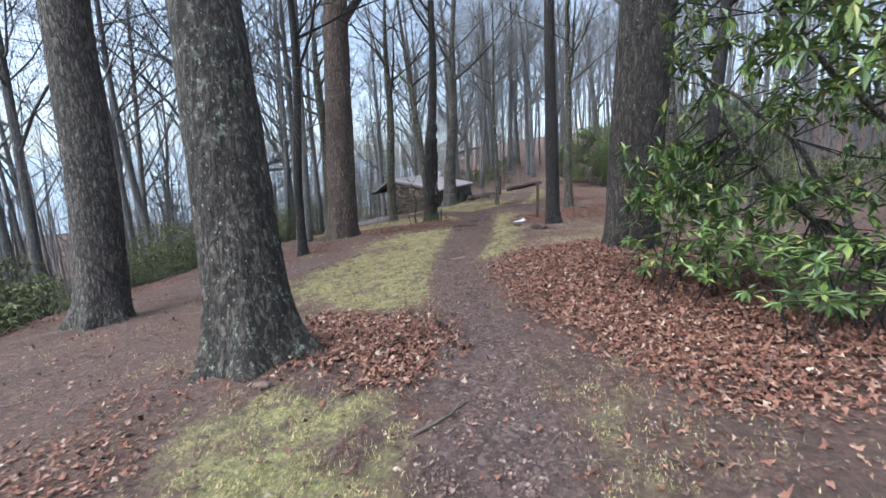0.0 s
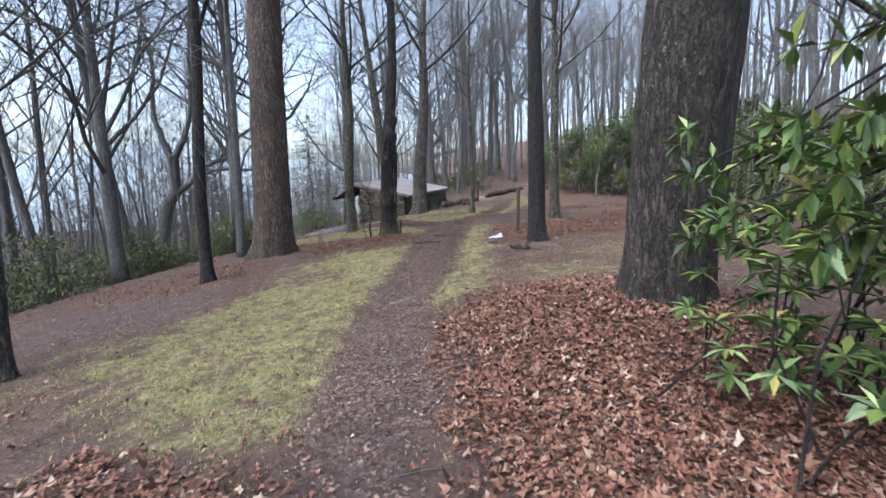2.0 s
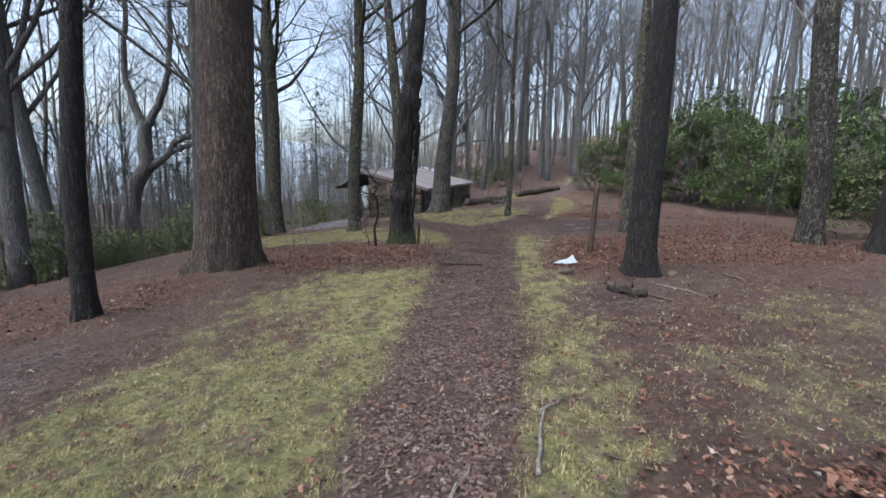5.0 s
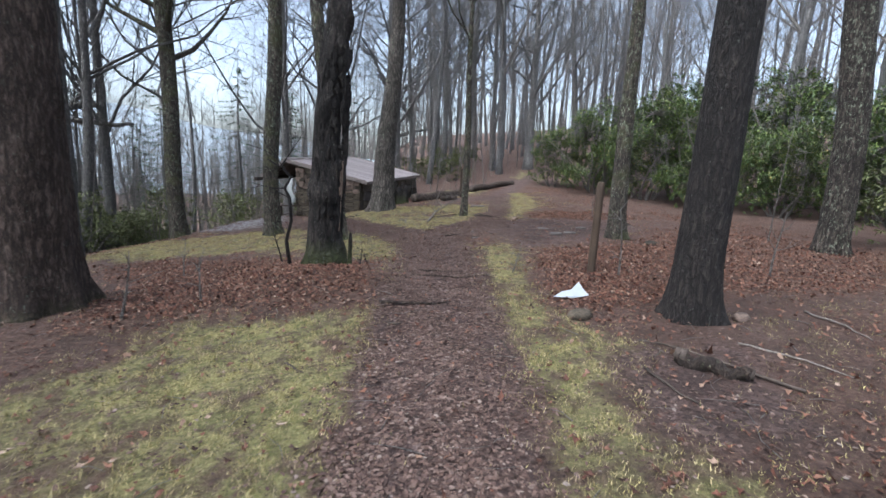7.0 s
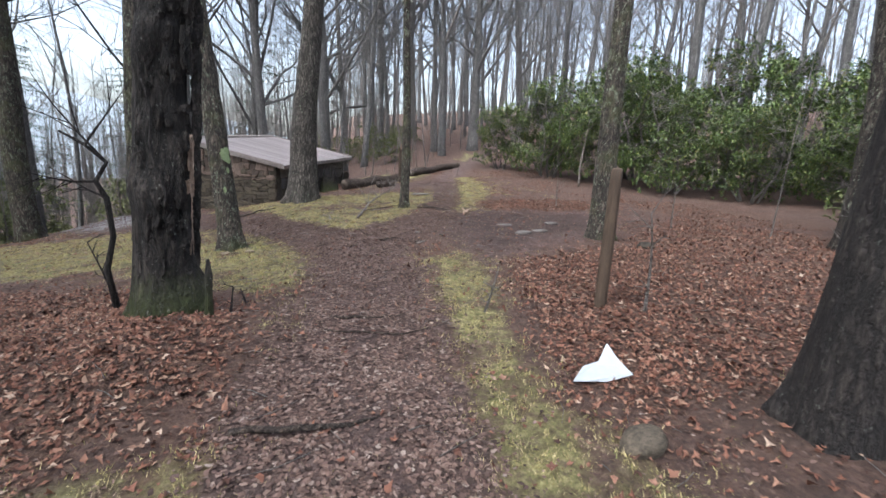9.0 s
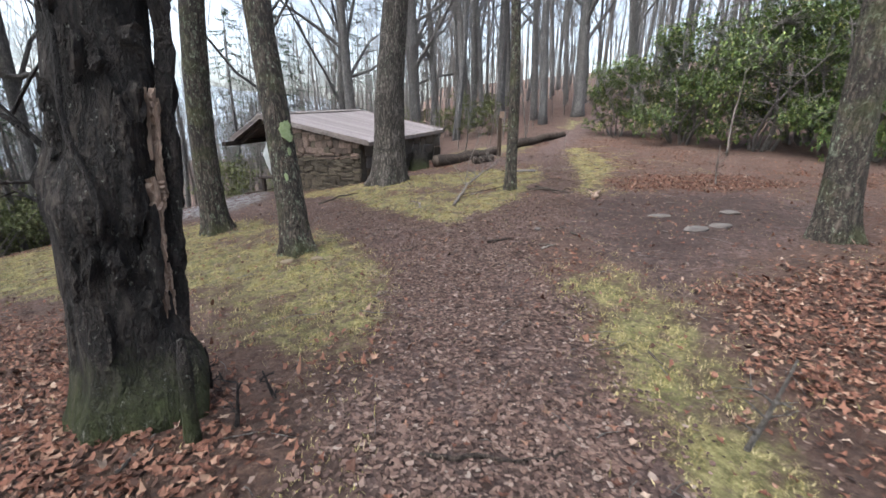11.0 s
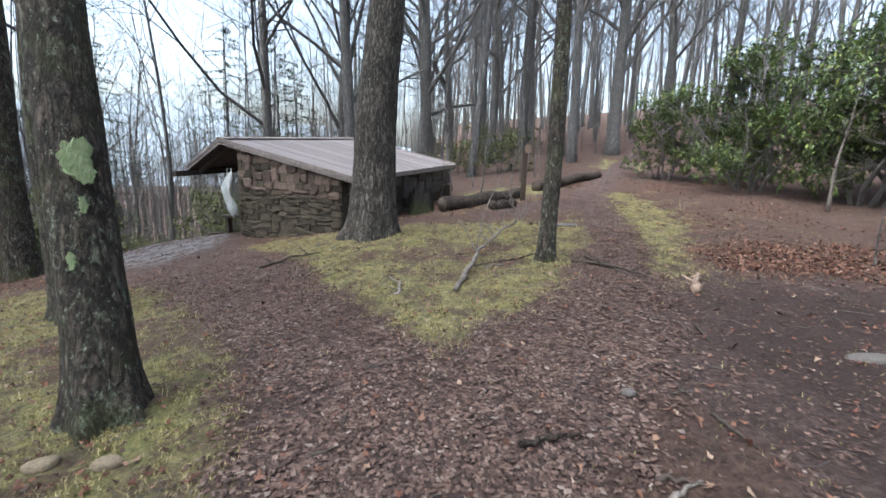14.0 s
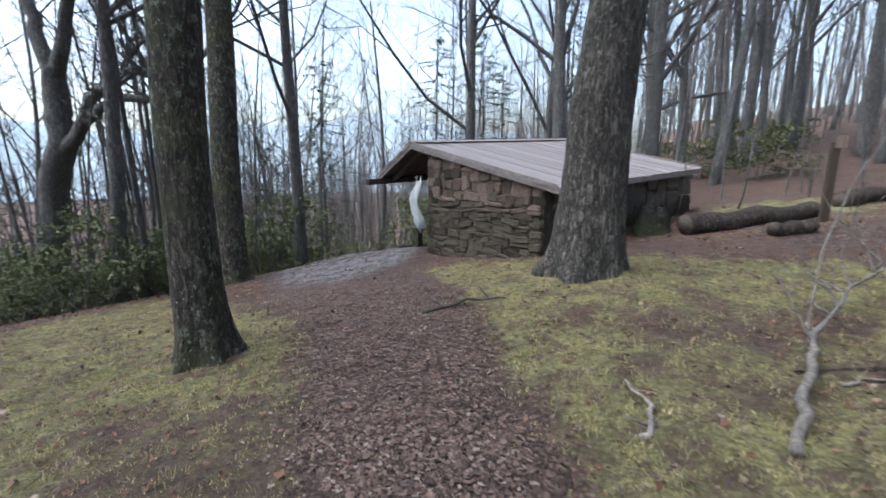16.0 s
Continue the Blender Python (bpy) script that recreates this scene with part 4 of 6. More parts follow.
def shrub_meshes(seed, height, spread, stems, tips, size=0.14, low=0.25, leaf_count=9, wide=0.0):
    """Crooked stems and a ragged crown of leaf whorls."""
    rng = random.Random(seed)
    wood, leaves, main = Geo(), Geo(), []
    ends = []
    for k in range(stems):
        a = 2 * math.pi * k / stems + rng.uniform(-0.4, 0.4)
        p = Vector((math.cos(a), math.sin(a), 0)) * spread * 0.12 + Vector((0, 0, -0.15))
        d = Vector((math.cos(a) * 0.45, math.sin(a) * 0.45, 1))
        pts, n = [p], 7
        for i in range(n):
            d = (d + Vector((rng.uniform(-0.35, 0.35), rng.uniform(-0.35, 0.35), rng.uniform(-0.15, 0.25)))).normalized()
            p = p + d * height * rng.uniform(0.11, 0.15)
            pts.append(p)
        main.append(Geo().tube(pts, [0.045 * (1 - 0.1 * i) * height / 3.5 for i in range(n + 1)], 6, False).mesh("stem", TWIG))
        ends += [(q, i / n) for i, q in enumerate(pts) if i >= 2]
    lobes = []
    for k in range(11):
        a, t = 2.4 * k + rng.uniform(-0.5, 0.5), (k + 0.5) / 11
        reach = spread * rng.uniform(0.35, 0.85) * (1 - 0.45 * t)
        lobes.append((Vector((reach * math.cos(a), reach * math.sin(a), height * (low + (0.95 - low) * t))), spread * rng.uniform(0.3, 0.52)))
    for _ in range(tips):
        centre, size_of = lobes[rng.randrange(11)]
        d = Vector((rng.gauss(0, 1), rng.gauss(0, 1), rng.gauss(0.25, 0.7))).normalized()
        tip = centre + Vector((d.x, d.y, d.z * 0.75)) * size_of * rng.uniform(0.35, 1.1)
        tip.z = max(0.12, tip.z)
        q = min(ends, key=lambda e: (e[0] - tip).length + rng.random() * 0.6)[0]
        way = (tip - q).normalized() + Vector((0, 0, 0.4))
        if not wide and rng.random() < 0.35:
            wood.tube((q, q.lerp(tip, 0.55) + Vector((rng.uniform(-0.1, 0.1), rng.uniform(-0.1, 0.1), -0.06)), tip), (0.014, 0.009, 0.005), 4, False)
        if wide:
            for _ in range(leaf_count):
                d = Vector((rng.gauss(0, 1), rng.gauss(0, 1), rng.gauss(0, 0.6))).normalized() * size * rng.uniform(0.7, 1.3)
                e = d.cross(Vector((rng.gauss(0, 0.3), rng.gauss(0, 0.3), 1))).normalized() * wide
                n0 = len(leaves.v)
                leaves.v += [tip, tip + d * 0.5 + e, tip + d + Vector((0, 0, -0.25 * size)), tip + d * 0.5 - e]
                leaves.f.append((n0, n0 + 1, n0 + 2, n0 + 3))
        else:
            whorl(leaves, tip, way.normalized(), rng, size, leaf_count)
    return main, wood.mesh("brushwood", TWIG), leaves.mesh("foliage", SLOPE_LEAVES if wide else EVERGREEN, False)


SHRUB_LABEL = "tall dark rhododendron with crooked stems and glossy leaves"
kinds_of_shrub = [shrub_meshes(41, 4.6, 2.3, 6, 1500, 0.14, 0.1), shrub_meshes(42, 3.9, 2.1, 5, 1100, 0.14, 0.1), shrub_meshes(43, 1.8, 1.4, 4, 200, 0.17, 0.12, 7, 0.028), shrub_meshes(44, 2.7, 1.8, 5, 270, 0.18, 0.15, 7, 0.03)]
shrub_originals = {}


def shrub(kind, x, y, turn, scale, label=SHRUB_LABEL):
    m = pose(x, y, gz(x, y), 0, 0, turn) @ Matrix.Scale(scale, 4)
    if kind in shrub_originals:
        return tagged(copy_thing(shrub_originals[kind], m), label)
    ob = shrub_originals[kind] = thing("rhododendron", (0, 0, 0), label, "shrub", "rhododendrons round the clearing")
    for stem in kinds_of_shrub[kind][0]:
        part("stem", stem, None, ob)
    if len(kinds_of_shrub[kind][1].vertices):
        tagged(part("brushwood", kinds_of_shrub[kind][1], None, ob), kind="stuff")
    part("foliage", kinds_of_shrub[kind][2], None, ob)
    ob.matrix_world = m
    return ob


for kind, x, y, turn, s in ((1, 9.3, 33.4, 0, 0.72), (0, 10.5, 31.0, 50, 0.86), (0, 11.7, 28.7, 130, 1.08), (0, 12.5, 26.2, 220, 0.95), (1, 13.5, 23.9, 20, 1.0), (0, 13.8, 29.7, 300, 1.2), (0, 14.9, 22.0, 100, 0.8), (1, 12.0, 33.4, 75, 0.85), (0, 15.7, 26.2, 200, 1.25), (1, 16.6, 23.6, 80, 1.4)):
    shrub(kind, x, y, turn, s)
for k in range(44):
    r = random.Random(300 + k)
    x, y = r.uniform(-19, -9.6), 1 + 40 * (k + r.random()) / 44
    shrub(2 if k % 2 else 3, x, y, r.uniform(0, 360), r.uniform(0.7, 1.1), "evergreen rhododendron on the wooded slope")
for k in range(24):
    r = random.Random(340 + k)
    shrub(2 if k % 3 else 3, r.uniform(10.5, 24), 5 + 17 * (k + r.random()) / 24, r.uniform(0, 360), r.uniform(0.7, 1.1), "evergreen rhododendron under the trees")
for k in range(30):
    r = random.Random(370 + k)
    shrub(2 if k % 3 else 3, -14 + 22 * (k + r.random()) / 30, r.uniform(37.0, 56), r.uniform(0, 360), r.uniform(0.6, 1.0), "evergreen rhododendron under the trees")

for k in range(22):
    r = random.Random(420 + k)
    shrub(3 if k % 2 else 2, r.uniform(-15, -5.5) - 0.2 * k, 31.5 + 15 * (k + r.random()) / 22, r.uniform(0, 360), r.uniform(0.9, 1.5), "evergreen rhododendron on the wooded slope")

for k in range(34):
    r = random.Random(460 + k)
    shrub(2 + k % 2, r.uniform(-11.4, -8.7), 3 + 27 * (k + r.random()) / 34, r.uniform(0, 360), r.uniform(0.5, 0.95), "low evergreen shrub at the edge of the slope")

# the rhododendron that leans over the trail
near_shrub = thing("rhododendron", (4.6, 5.2, gz(4.6, 5.2)), "large rhododendron with mossy crooked limbs leaning over the trail", "shrub", "rhododendrons round the clearing")
rng = random.Random(61)
leaves = Geo()
tips = []
CROOKED_LIMBS = (((0.9, 0.0, -0.1), (0.2, -0.1, 0.5), (-0.5, -0.2, 0.85), (-1.35, -0.2, 1.7), (-1.85, -0.2, 2.5), (-2.0, -0.1, 3.4)),
         ((0.9, 0.1, -0.1), (0.6, -0.4, 0.8), (0.1, -0.8, 1.5), (-0.7, -1.0, 1.95), (-1.5, -1.1, 2.5), (-1.8, -1.0, 3.1)),
         ((0.7, 0.2, -0.1), (0.5, 0.6, 0.9), (0.0, 0.9, 1.8), (-0.8, 1.1, 2.5), (-1.5, 1.3, 3.0)),
         ((1.0, 0.0, -0.1), (1.3, -0.6, 1.0), (1.2, -1.4, 2.0), (0.6, -1.9, 2.6), (-0.2, -2.1, 2.9)),
         ((1.1, 0.2, -0.1), (1.6, 0.3, 1.5), (1.5, 0.5, 3.0), (1.2, 0.5, 4.2)))
for limb in CROOKED_LIMBS:
    pts = []
    for a, b in zip(limb, limb[1:]):
        for k in range(4):
            pts.append(Vector(a).lerp(Vector(b), k / 4) + Vector((rng.uniform(-0.03, 0.03), rng.uniform(-0.03, 0.03), rng.uniform(-0.03, 0.03))))
    pts.append(Vector(limb[-1]))
    part("limb", Geo().tube(pts, [0.058 * (1 - 0.8 * i / len(pts)) for i in range(len(pts))], 8, True), BARK_LICHEN, near_shrub)
    tips += pts[8:]
twigs = Geo()
for zone, n in (((-2.1, 0.1, 0.2, -0.6, 1.1, 1.25), 190), ((-2.0, 1.2, 1.9, -2.2, 0.5, 3.4), 290), ((-0.8, 1.0, 0.2, -1.9, -0.4, 1.0), 70), ((-2.2, -1.2, 0.9, -0.2, 1.1, 1.75), 90), ((0.2, 2.2, 1.3, -1.8, 0.8, 3.2), 130), ((-1.9, -0.5, 0.12, -2.1, -0.7, 0.85), 50)):
    x0, x1, z0, y0, y1, z1 = zone
    for _ in range(n):
        tip = Vector((rng.uniform(x0, x1), rng.uniform(y0, y1), rng.uniform(z0, z1)))
        q = min(tips, key=lambda e: (e - tip).length + rng.random() * 0.4)
        if z1 < 1.7:
            q = Vector((tip.x + rng.uniform(-0.25, 0.25), tip.y + rng.uniform(-0.25, 0.25), -0.1)) if (q - tip).length > 0.8 else q
        mid = q.lerp(tip, 0.6) + Vector((rng.uniform(-0.1, 0.1), rng.uniform(-0.1, 0.1), rng.uniform(-0.12, 0.05)))
        if rng.random() < 0.3:
            twigs.tube((q, mid, tip), (0.011, 0.008, 0.005), 5, False)
        whorl(leaves, tip, ((tip - mid).normalized() + Vector((0, 0, 0.2))).normalized(), rng, 0.155, 9)
tagged(part("brushwood", twigs, BARK_DARK, near_shrub), kind="stuff")
part("foliage", leaves, EVERGREEN, near_shrub, "glossy drooping green leaves", False)


# hemlocks on the slope
def hemlock_meshes(seed, height):
    rng = random.Random(seed)
    trunk, needles = Geo(), Geo()
    trunk.tube([Vector((0.05 * math.sin(k), 0, height * k / 8 - 0.2)) for k in range(9)], [max(0.01, 0.14 * (1 - k / 8.3)) for k in range(9)], 7)
    for k in range(70):
        h = height * (0.22 + 0.76 * k / 70)
        a, reach = rng.uniform(0, 6.28), (height - h) * 0.26 + 0.5
        d = Vector((math.cos(a), math.sin(a), -0.1))
        tip = Vector((0, 0, h)) + d * reach
        trunk.tube((Vector((0, 0, h)), tip), (0.02, 0.004), 3, False)
        for _ in range(46):
            t = rng.uniform(0.2, 1.0)
            p = Vector((0, 0, h)) + d * reach * t
            w = Vector((rng.uniform(-1, 1), rng.uniform(-1, 1), rng.uniform(-0.7, 0.15))).normalized()
            add_leaf(needles, p, (w + d * 0.5).normalized(), rng.uniform(0.1, 0.24), rng.uniform(0.018, 0.036), rng, 0.1)
    return trunk.mesh("trunk", BARK_FAR), needles.mesh("needles", NEEDLES, False)


pair = hemlock_meshes(71, 11)
hemlock = None
for k, (x, y, s) in enumerate(((-17, 12, 0.9), (-21, 20, 1.1), (-16, 27, 0.8), (-24, 31, 1.2), (-13, 39, 0.9), (-6, 46, 1.0), (-19, 42, 1.1), (-28, 14, 1.2), (2, 56, 1.1), (-15, 7, 0.7), (19, 13, 0.9), (22, 20, 1.1), (-5.5, 41, 1.0), (-2.5, 47, 1.2), (-10.5, 36, 0.9), (-9, 44, 1.25), (-15.5, 35, 1.1), (-12, 31.5, 0.8))):
    m = pose(x, y, gz(x, y), 0, 0, 50 * k) @ Matrix.Scale(s, 4)
    if hemlock is None:
        hemlock = thing("hemlock", (0, 0, 0), "dark green hemlock with drooping sprays on the slope", "tree", "hemlocks on the slope")
        part("trunk", pair[0], None, hemlock)
        part("needles", pair[1], None, hemlock)
        hemlock.matrix_world = m
    else:
        copy_thing(hemlock, m)


# ---- the stone shelter ----
SHELTER = pose(-0.067, 27.687, 0, 0, 0, math.degrees(2.696)) @ Matrix.Diagonal((1, -1, 1, 1))
DEPTH, WIDE, EAVE, RIDGE, RIDGE_AT, FRONT = 4.62, 5.57, 0.47, 1.163, 3.5, 0.5
TILT_UP = 0.037


def spot(s, w, z=0.0):
    """s from the rear eave to the front, w along the ridge."""
    return SHELTER @ Vector((s, w, z))


def roof_height(s):
    return EAVE + (RIDGE - EAVE) * s / RIDGE_AT if s < RIDGE_AT else RIDGE + (FRONT - RIDGE) * (s - RIDGE_AT) / (DEPTH - RIDGE_AT)


def prism(corners, lift):
    """A solid between two like outlines: corners in shelter terms, moved by lift."""
    g = Geo()
    a, b = [spot(*c) for c in corners], [spot(c[0] + lift[0], c[1] + lift[1], c[2] + lift[2]) for c in corners]
    n = len(a)
    g.v = a + b
    g.f = [tuple(range(n)), tuple(reversed(range(n, 2 * n)))] + [(k, k + n, (k + 1) % n + n, (k + 1) % n) for k in range(n)]
    return g


shelter = thing("shelter", (0, 0, 0), "low open-fronted stone shelter with a weathered grey gable roof", "shelter")
gable = [(0.3, 0.12, -1.7), (3.05, 0.12, -1.7), (3.05, 0.12, roof_height(3.05) - 0.09), (0.3, 0.12, roof_height(0.3) - 0.09)]
wall_near = part("side_wall", prism(gable, (0, 0.34, 0)), MORTAR, shelter, "dark rubble stone wall", False)
far_gable = [(s, 5.0, z + (0.19 if z > -1 else 0)) for s, w, z in gable]
wall_far = part("side_wall", prism(far_gable, (0, 0.34, 0)), MORTAR, shelter, smooth=False)
rear = [(0.3, 0.46, -1.5), (0.3, 5.0, -1.5), (0.3, 5.0, roof_height(0.3) + 0.08), (0.3, 0.46, roof_height(0.3) - 0.07)]
wall_rear = part("rear_wall", prism(rear, (0.32, 0, 0)), MORTAR, shelter, "low rear wall of grey slabs", False)
part("floor", prism([(0.62, 0.46, -1.4), (3.0, 0.46, -1.4), (3.0, 5.0, -1.4), (0.62, 5.0, -1.4)], (0, 0, 0.25)), OLD_WOOD, shelter, "dark plank sleeping floor", False)
roof_deck = part("roof", prism([(0, 0, EAVE - 0.06), (RIDGE_AT, 0, RIDGE - 0.06), (DEPTH, 0, FRONT - 0.06), (DEPTH, 0, FRONT - 0.1), (RIDGE_AT, 0, RIDGE - 0.1), (0, 0, EAVE - 0.1)], (0, WIDE, TILT_UP * WIDE)), OLD_WOOD, shelter, "roof of weathered grey boards", False)
for s0, s1, z0, z1 in ((0.0, RIDGE_AT, EAVE, RIDGE), (RIDGE_AT, DEPTH, RIDGE, FRONT)):
    for w in (-0.03, WIDE):
        for drop, out in ((0.0, 0.03), (0.07, 0.015)):
            part("fascia_board", prism([(s0 - 0.02, w - (0.0 if w > 0 else out - 0.03), z0 + 0.02 - drop + TILT_UP * max(0, w)), (s1, w - (0.0 if w > 0 else out - 0.03), z1 + 0.02 - drop + TILT_UP * max(0, w)), (s1, w - (0.0 if w > 0 else out - 0.03), z1 - 0.05 - drop + TILT_UP * max(0, w)), (s0 - 0.02, w - (0.0 if w > 0 else out - 0.03), z0 - 0.05 - drop + TILT_UP * max(0, w))], (0, 0.03, 0)), FASCIA, shelter, smooth=False)
part("eave_board", prism([(-0.035, 0, EAVE - 0.13), (-0.035, WIDE, EAVE - 0.13 + TILT_UP * WIDE), (-0.035, WIDE, EAVE - 0.02 + TILT_UP * WIDE), (-0.035, 0, EAVE - 0.02)], (0.03, 0, 0)), FASCIA, shelter, smooth=False)
part("eave_beam", prism([(DEPTH - 0.1, -0.35, FRONT - 0.22), (DEPTH - 0.1, WIDE, FRONT - 0.22 + TILT_UP * WIDE), (DEPTH - 0.1, WIDE, FRONT - 0.1 + TILT_UP * WIDE), (DEPTH - 0.1, -0.35, FRONT - 0.1)], (0.12, 0, 0)), OLD_WOOD, shelter, smooth=False)
for w in (0.25, 2.7, 5.2):
    part("rafter", prism([(0.2, w, roof_height(0.2) - 0.1 + TILT_UP * w), (RIDGE_AT, w, RIDGE - 0.1 + TILT_UP * w), (DEPTH - 0.1, w, FRONT - 0.08 + TILT_UP * w), (DEPTH - 0.1, w, FRONT - 0.18 + TILT_UP * w), (RIDGE_AT, w, RIDGE - 0.22 + TILT_UP * w), (0.2, w, roof_height(0.2) - 0.2 + TILT_UP * w)], (0, 0.09, 0)), OLD_WOOD, shelter, smooth=False)
part("ridge_cap", prism([(RIDGE_AT - 0.1, -0.03, RIDGE + 0.0), (RIDGE_AT, -0.03, RIDGE + 0.035), (RIDGE_AT + 0.1, -0.03, RIDGE - 0.03)], (0, WIDE + 0.06, TILT_UP * WIDE)), FASCIA, shelter, smooth=False)

# a cloth of plastic that hangs from the front corner
sheet, n = Geo(), 9
for i in range(n + 1):
    for j in range(6):
        t, q = i / n, j / 5
        half = 0.06 + 0.12 * t - 0.08 * max(0.0, t - 0.75) * 4
        sheet.v.append(spot(3.24 - 0.17 * t + (q - 0.5) * half * 2, -0.02 - 0.16 * math.sin(2.6 * t) + 0.06 * math.sin(9 * t + 7 * q), 0.46 - 1.02 * t + 0.07 * math.sin(7 * q + 1)))
for i in range(n):
    for j in range(5):
        a = i * 6 + j
        sheet.f.append((a, a + 1, a + 7, a + 6))
hanging = tagged(new("plastic_sheet", sheet.mesh("plastic_sheet", TARP)), "torn white plastic sheet hanging at the shelter's open front", "sheet")
thick = hanging.modifiers.new("thick", "SOLIDIFY")
thick.thickness = 0.004


# ---- logs, stump, posts and litter ----
def log(a, b, r0, r1, label, seed, mat=LOG_BARK):
    rng = random.Random(seed)
    a, b = Vector((*a, gz(*a) + r0 * 0.75)), Vector((*b, gz(*b) + r1 * 0.75))
    ob = thing("log", a, label, "log", "logs by the shelter")
    n, phase = 16, rng.uniform(0, 6)
    d = b - a
    pts = [d * (k / n) + Vector((0, 0, 0.03 * math.sin(k * 0.8 + phase))) for k in range(n + 1)]
    rad = [r0 + (r1 - r0) * k / n for k in range(n + 1)]
    lump = lambda i, t: 1 + 0.12 * noise.noise(Vector((i * 0.5, 2 * math.cos(t), 2 * math.sin(t) + seed))) + 0.05 * noise.noise(Vector((i * 0.9, 6 * math.cos(t), 6 * math.sin(t))))
    part("bark", Geo().tube(pts, rad, 18, False, lump), mat, ob)
    for p, r, s in ((pts[0], r0, -0.02), (pts[-1], r1, 0.02)):
        part("cut_end", Geo().tube((p + d.normalized() * s, p - d.normalized() * s * 3), (r * 0.9, r * 0.95), 18, True), OLD_WOOD, ob, "dark rotten end grain")
    return ob


log((1.85, 29.55), (4.0, 30.9), 0.2, 0.15, "long rotting log with stripped dark bark", 1)
log((4.7, 31.9), (7.45, 34.3), 0.17, 0.13, "dark fallen log beside the upper trail", 2)
log((2.95, 28.9), (3.55, 29.3), 0.11, 0.1, "short cut log lying in dead leaves", 3)

stump = thing("tree_stump", (1.35, 29.9, gz(1.35, 29.9)), "broken rotten tree stump behind the shelter", "stump")
part("stump_body", Geo().tube([Vector((0, 0, h)) for h in (-0.2, 0.0, 0.12, 0.3, 0.5)], (0.36, 0.33, 0.29, 0.27, 0.25), 28, True, lambda i, a: 1 + 0.12 * math.cos(5 * a) + 0.1 * noise.noise(Vector((3 * math.cos(a), 3 * math.sin(a), i * 0.3)))), BARK_SPLIT, stump)
for k in range(9):
    a = k * 0.7
    part("splinter", Geo().tube((Vector((0.2 * math.cos(a), 0.2 * math.sin(a), 0.45)), Vector((0.19 * math.cos(a), 0.19 * math.sin(a), 0.55 + 0.1 * (k % 3)))), (0.07, 0.015), 6, True), BARK_SPLIT, stump)

post = thing("wooden_post", (3.5, 16.69, gz(3.5, 16.69)), "leaning brown wooden post in dead leaves beside the trail", "post")
part("shaft", Geo().tube([Vector((0.038 * h, 0.038 * h, h)) for h in (-0.3, 0.0, 0.4, 0.8, 1.2, 1.3, 1.32)], (0.062, 0.06, 0.058, 0.056, 0.055, 0.052, 0.04), 14, True, lambda i, a: 1 + 0.06 * noise.noise(Vector((4 * math.cos(a), 4 * math.sin(a), i)))), POST_WOOD, post)

marker = thing("sign_post", (3.95, 30.2, gz(3.95, 30.2)), "square brown post with a small blank pale sign", "sign")
shaft = Geo().box((-0.055, -0.055, -0.3), (0.055, 0.055, 1.3), 0.004, random.Random(3))
part("shaft", shaft, POST_WOOD, marker, smooth=False)
part("sign", Geo().box((-0.03, -0.085, 1.22), (0.12, -0.065, 1.42)), PALE_WOOD, marker, "small pale wooden sign", False)

scrap = Geo()
outline = ((-0.28, -0.06), (-0.1, 0.06), (0.02, 0.05), (0.2, 0.18), (0.16, 0.0), (0.14, -0.16), (-0.05, -0.13))
scrap.v = [Vector((x, y, 0.03 + 0.12 * max(0, y) + 0.03 * math.sin(9 * x))) for x, y in outline] + [Vector((x, y, 0.024 + 0.12 * max(0, y) + 0.03 * math.sin(9 * x))) for x, y in outline]
n = len(outline)
scrap.f = [tuple(range(n)), tuple(reversed(range(n, 2 * n)))] + [(k, k + n, (k + 1) % n + n, (k + 1) % n) for k in range(n)]
ob = tagged(new("paper_scrap", scrap.mesh("paper_scrap", PAPER, False)), "torn white paper plate lying on dead leaves", "litter")
ob.matrix_world = pose(2.66, 15.45, gz(2.66, 15.45) + 0.035, 10, 0, 8) @ Matrix.Scale(0.95, 4)


def stone(x, y, sx, sy, sz, turn, label, mat=GREY_STONE):
    bm = bmesh.new()
    bmesh.ops.create_icosphere(bm, subdivisions=3, radius=1)
    for v in bm.verts:
        v.co *= 1 + 0.22 * noise.noise(v.co * 1.3 + Vector((x * 7, y * 5, 0)))
        v.co.z = max(-0.6, min(0.75, v.co.z))
    me = bpy.data.meshes.new("stone")
    bm.to_mesh(me)
    bm.free()
    me.materials.append(mat)
    me.polygons.foreach_set("use_smooth", [True] * len(me.polygons))
    ob = tagged(new("stone", me), label, "stone", "stones on the ground")
    ob.matrix_world = pose(x, y, gz(x, y) + sz * 0.2, 0, 0, turn) @ Matrix.Diagonal((sx, sy, sz, 1))
    return ob


stone(4.43, 20.4, 0.16, 0.1, 0.05, 10, "flat pale stone sunk in bare soil")
stone(4.8, 20.5, 0.15, 0.08, 0.04, 5, "flat pale stone sunk in bare soil")
stone(4.37, 21.15, 0.16, 0.07, 0.035, 0, "flat pale stone sunk in bare soil")
stone(5.35, 21.1, 0.14, 0.08, 0.035, 0, "flat pale stone sunk in bare soil")
log((2.72, 13.56), (3.04, 13.2), 0.062, 0.045, "short mossy rotten log half sunk in bare soil", 7)
stone(-1.42, 3.25, 0.07, 0.045, 0.035, 0, "small grey stone at the foot of an oak", STONE_PALE)
stone(2.45, 14.75, 0.16, 0.1, 0.08, 20, "brown mossy rock half sunk in the ground", STONE)
stone(5.9, 19.0, 0.2, 0.13, 0.07, 30, "flat brown stone among dead leaves", STONE)
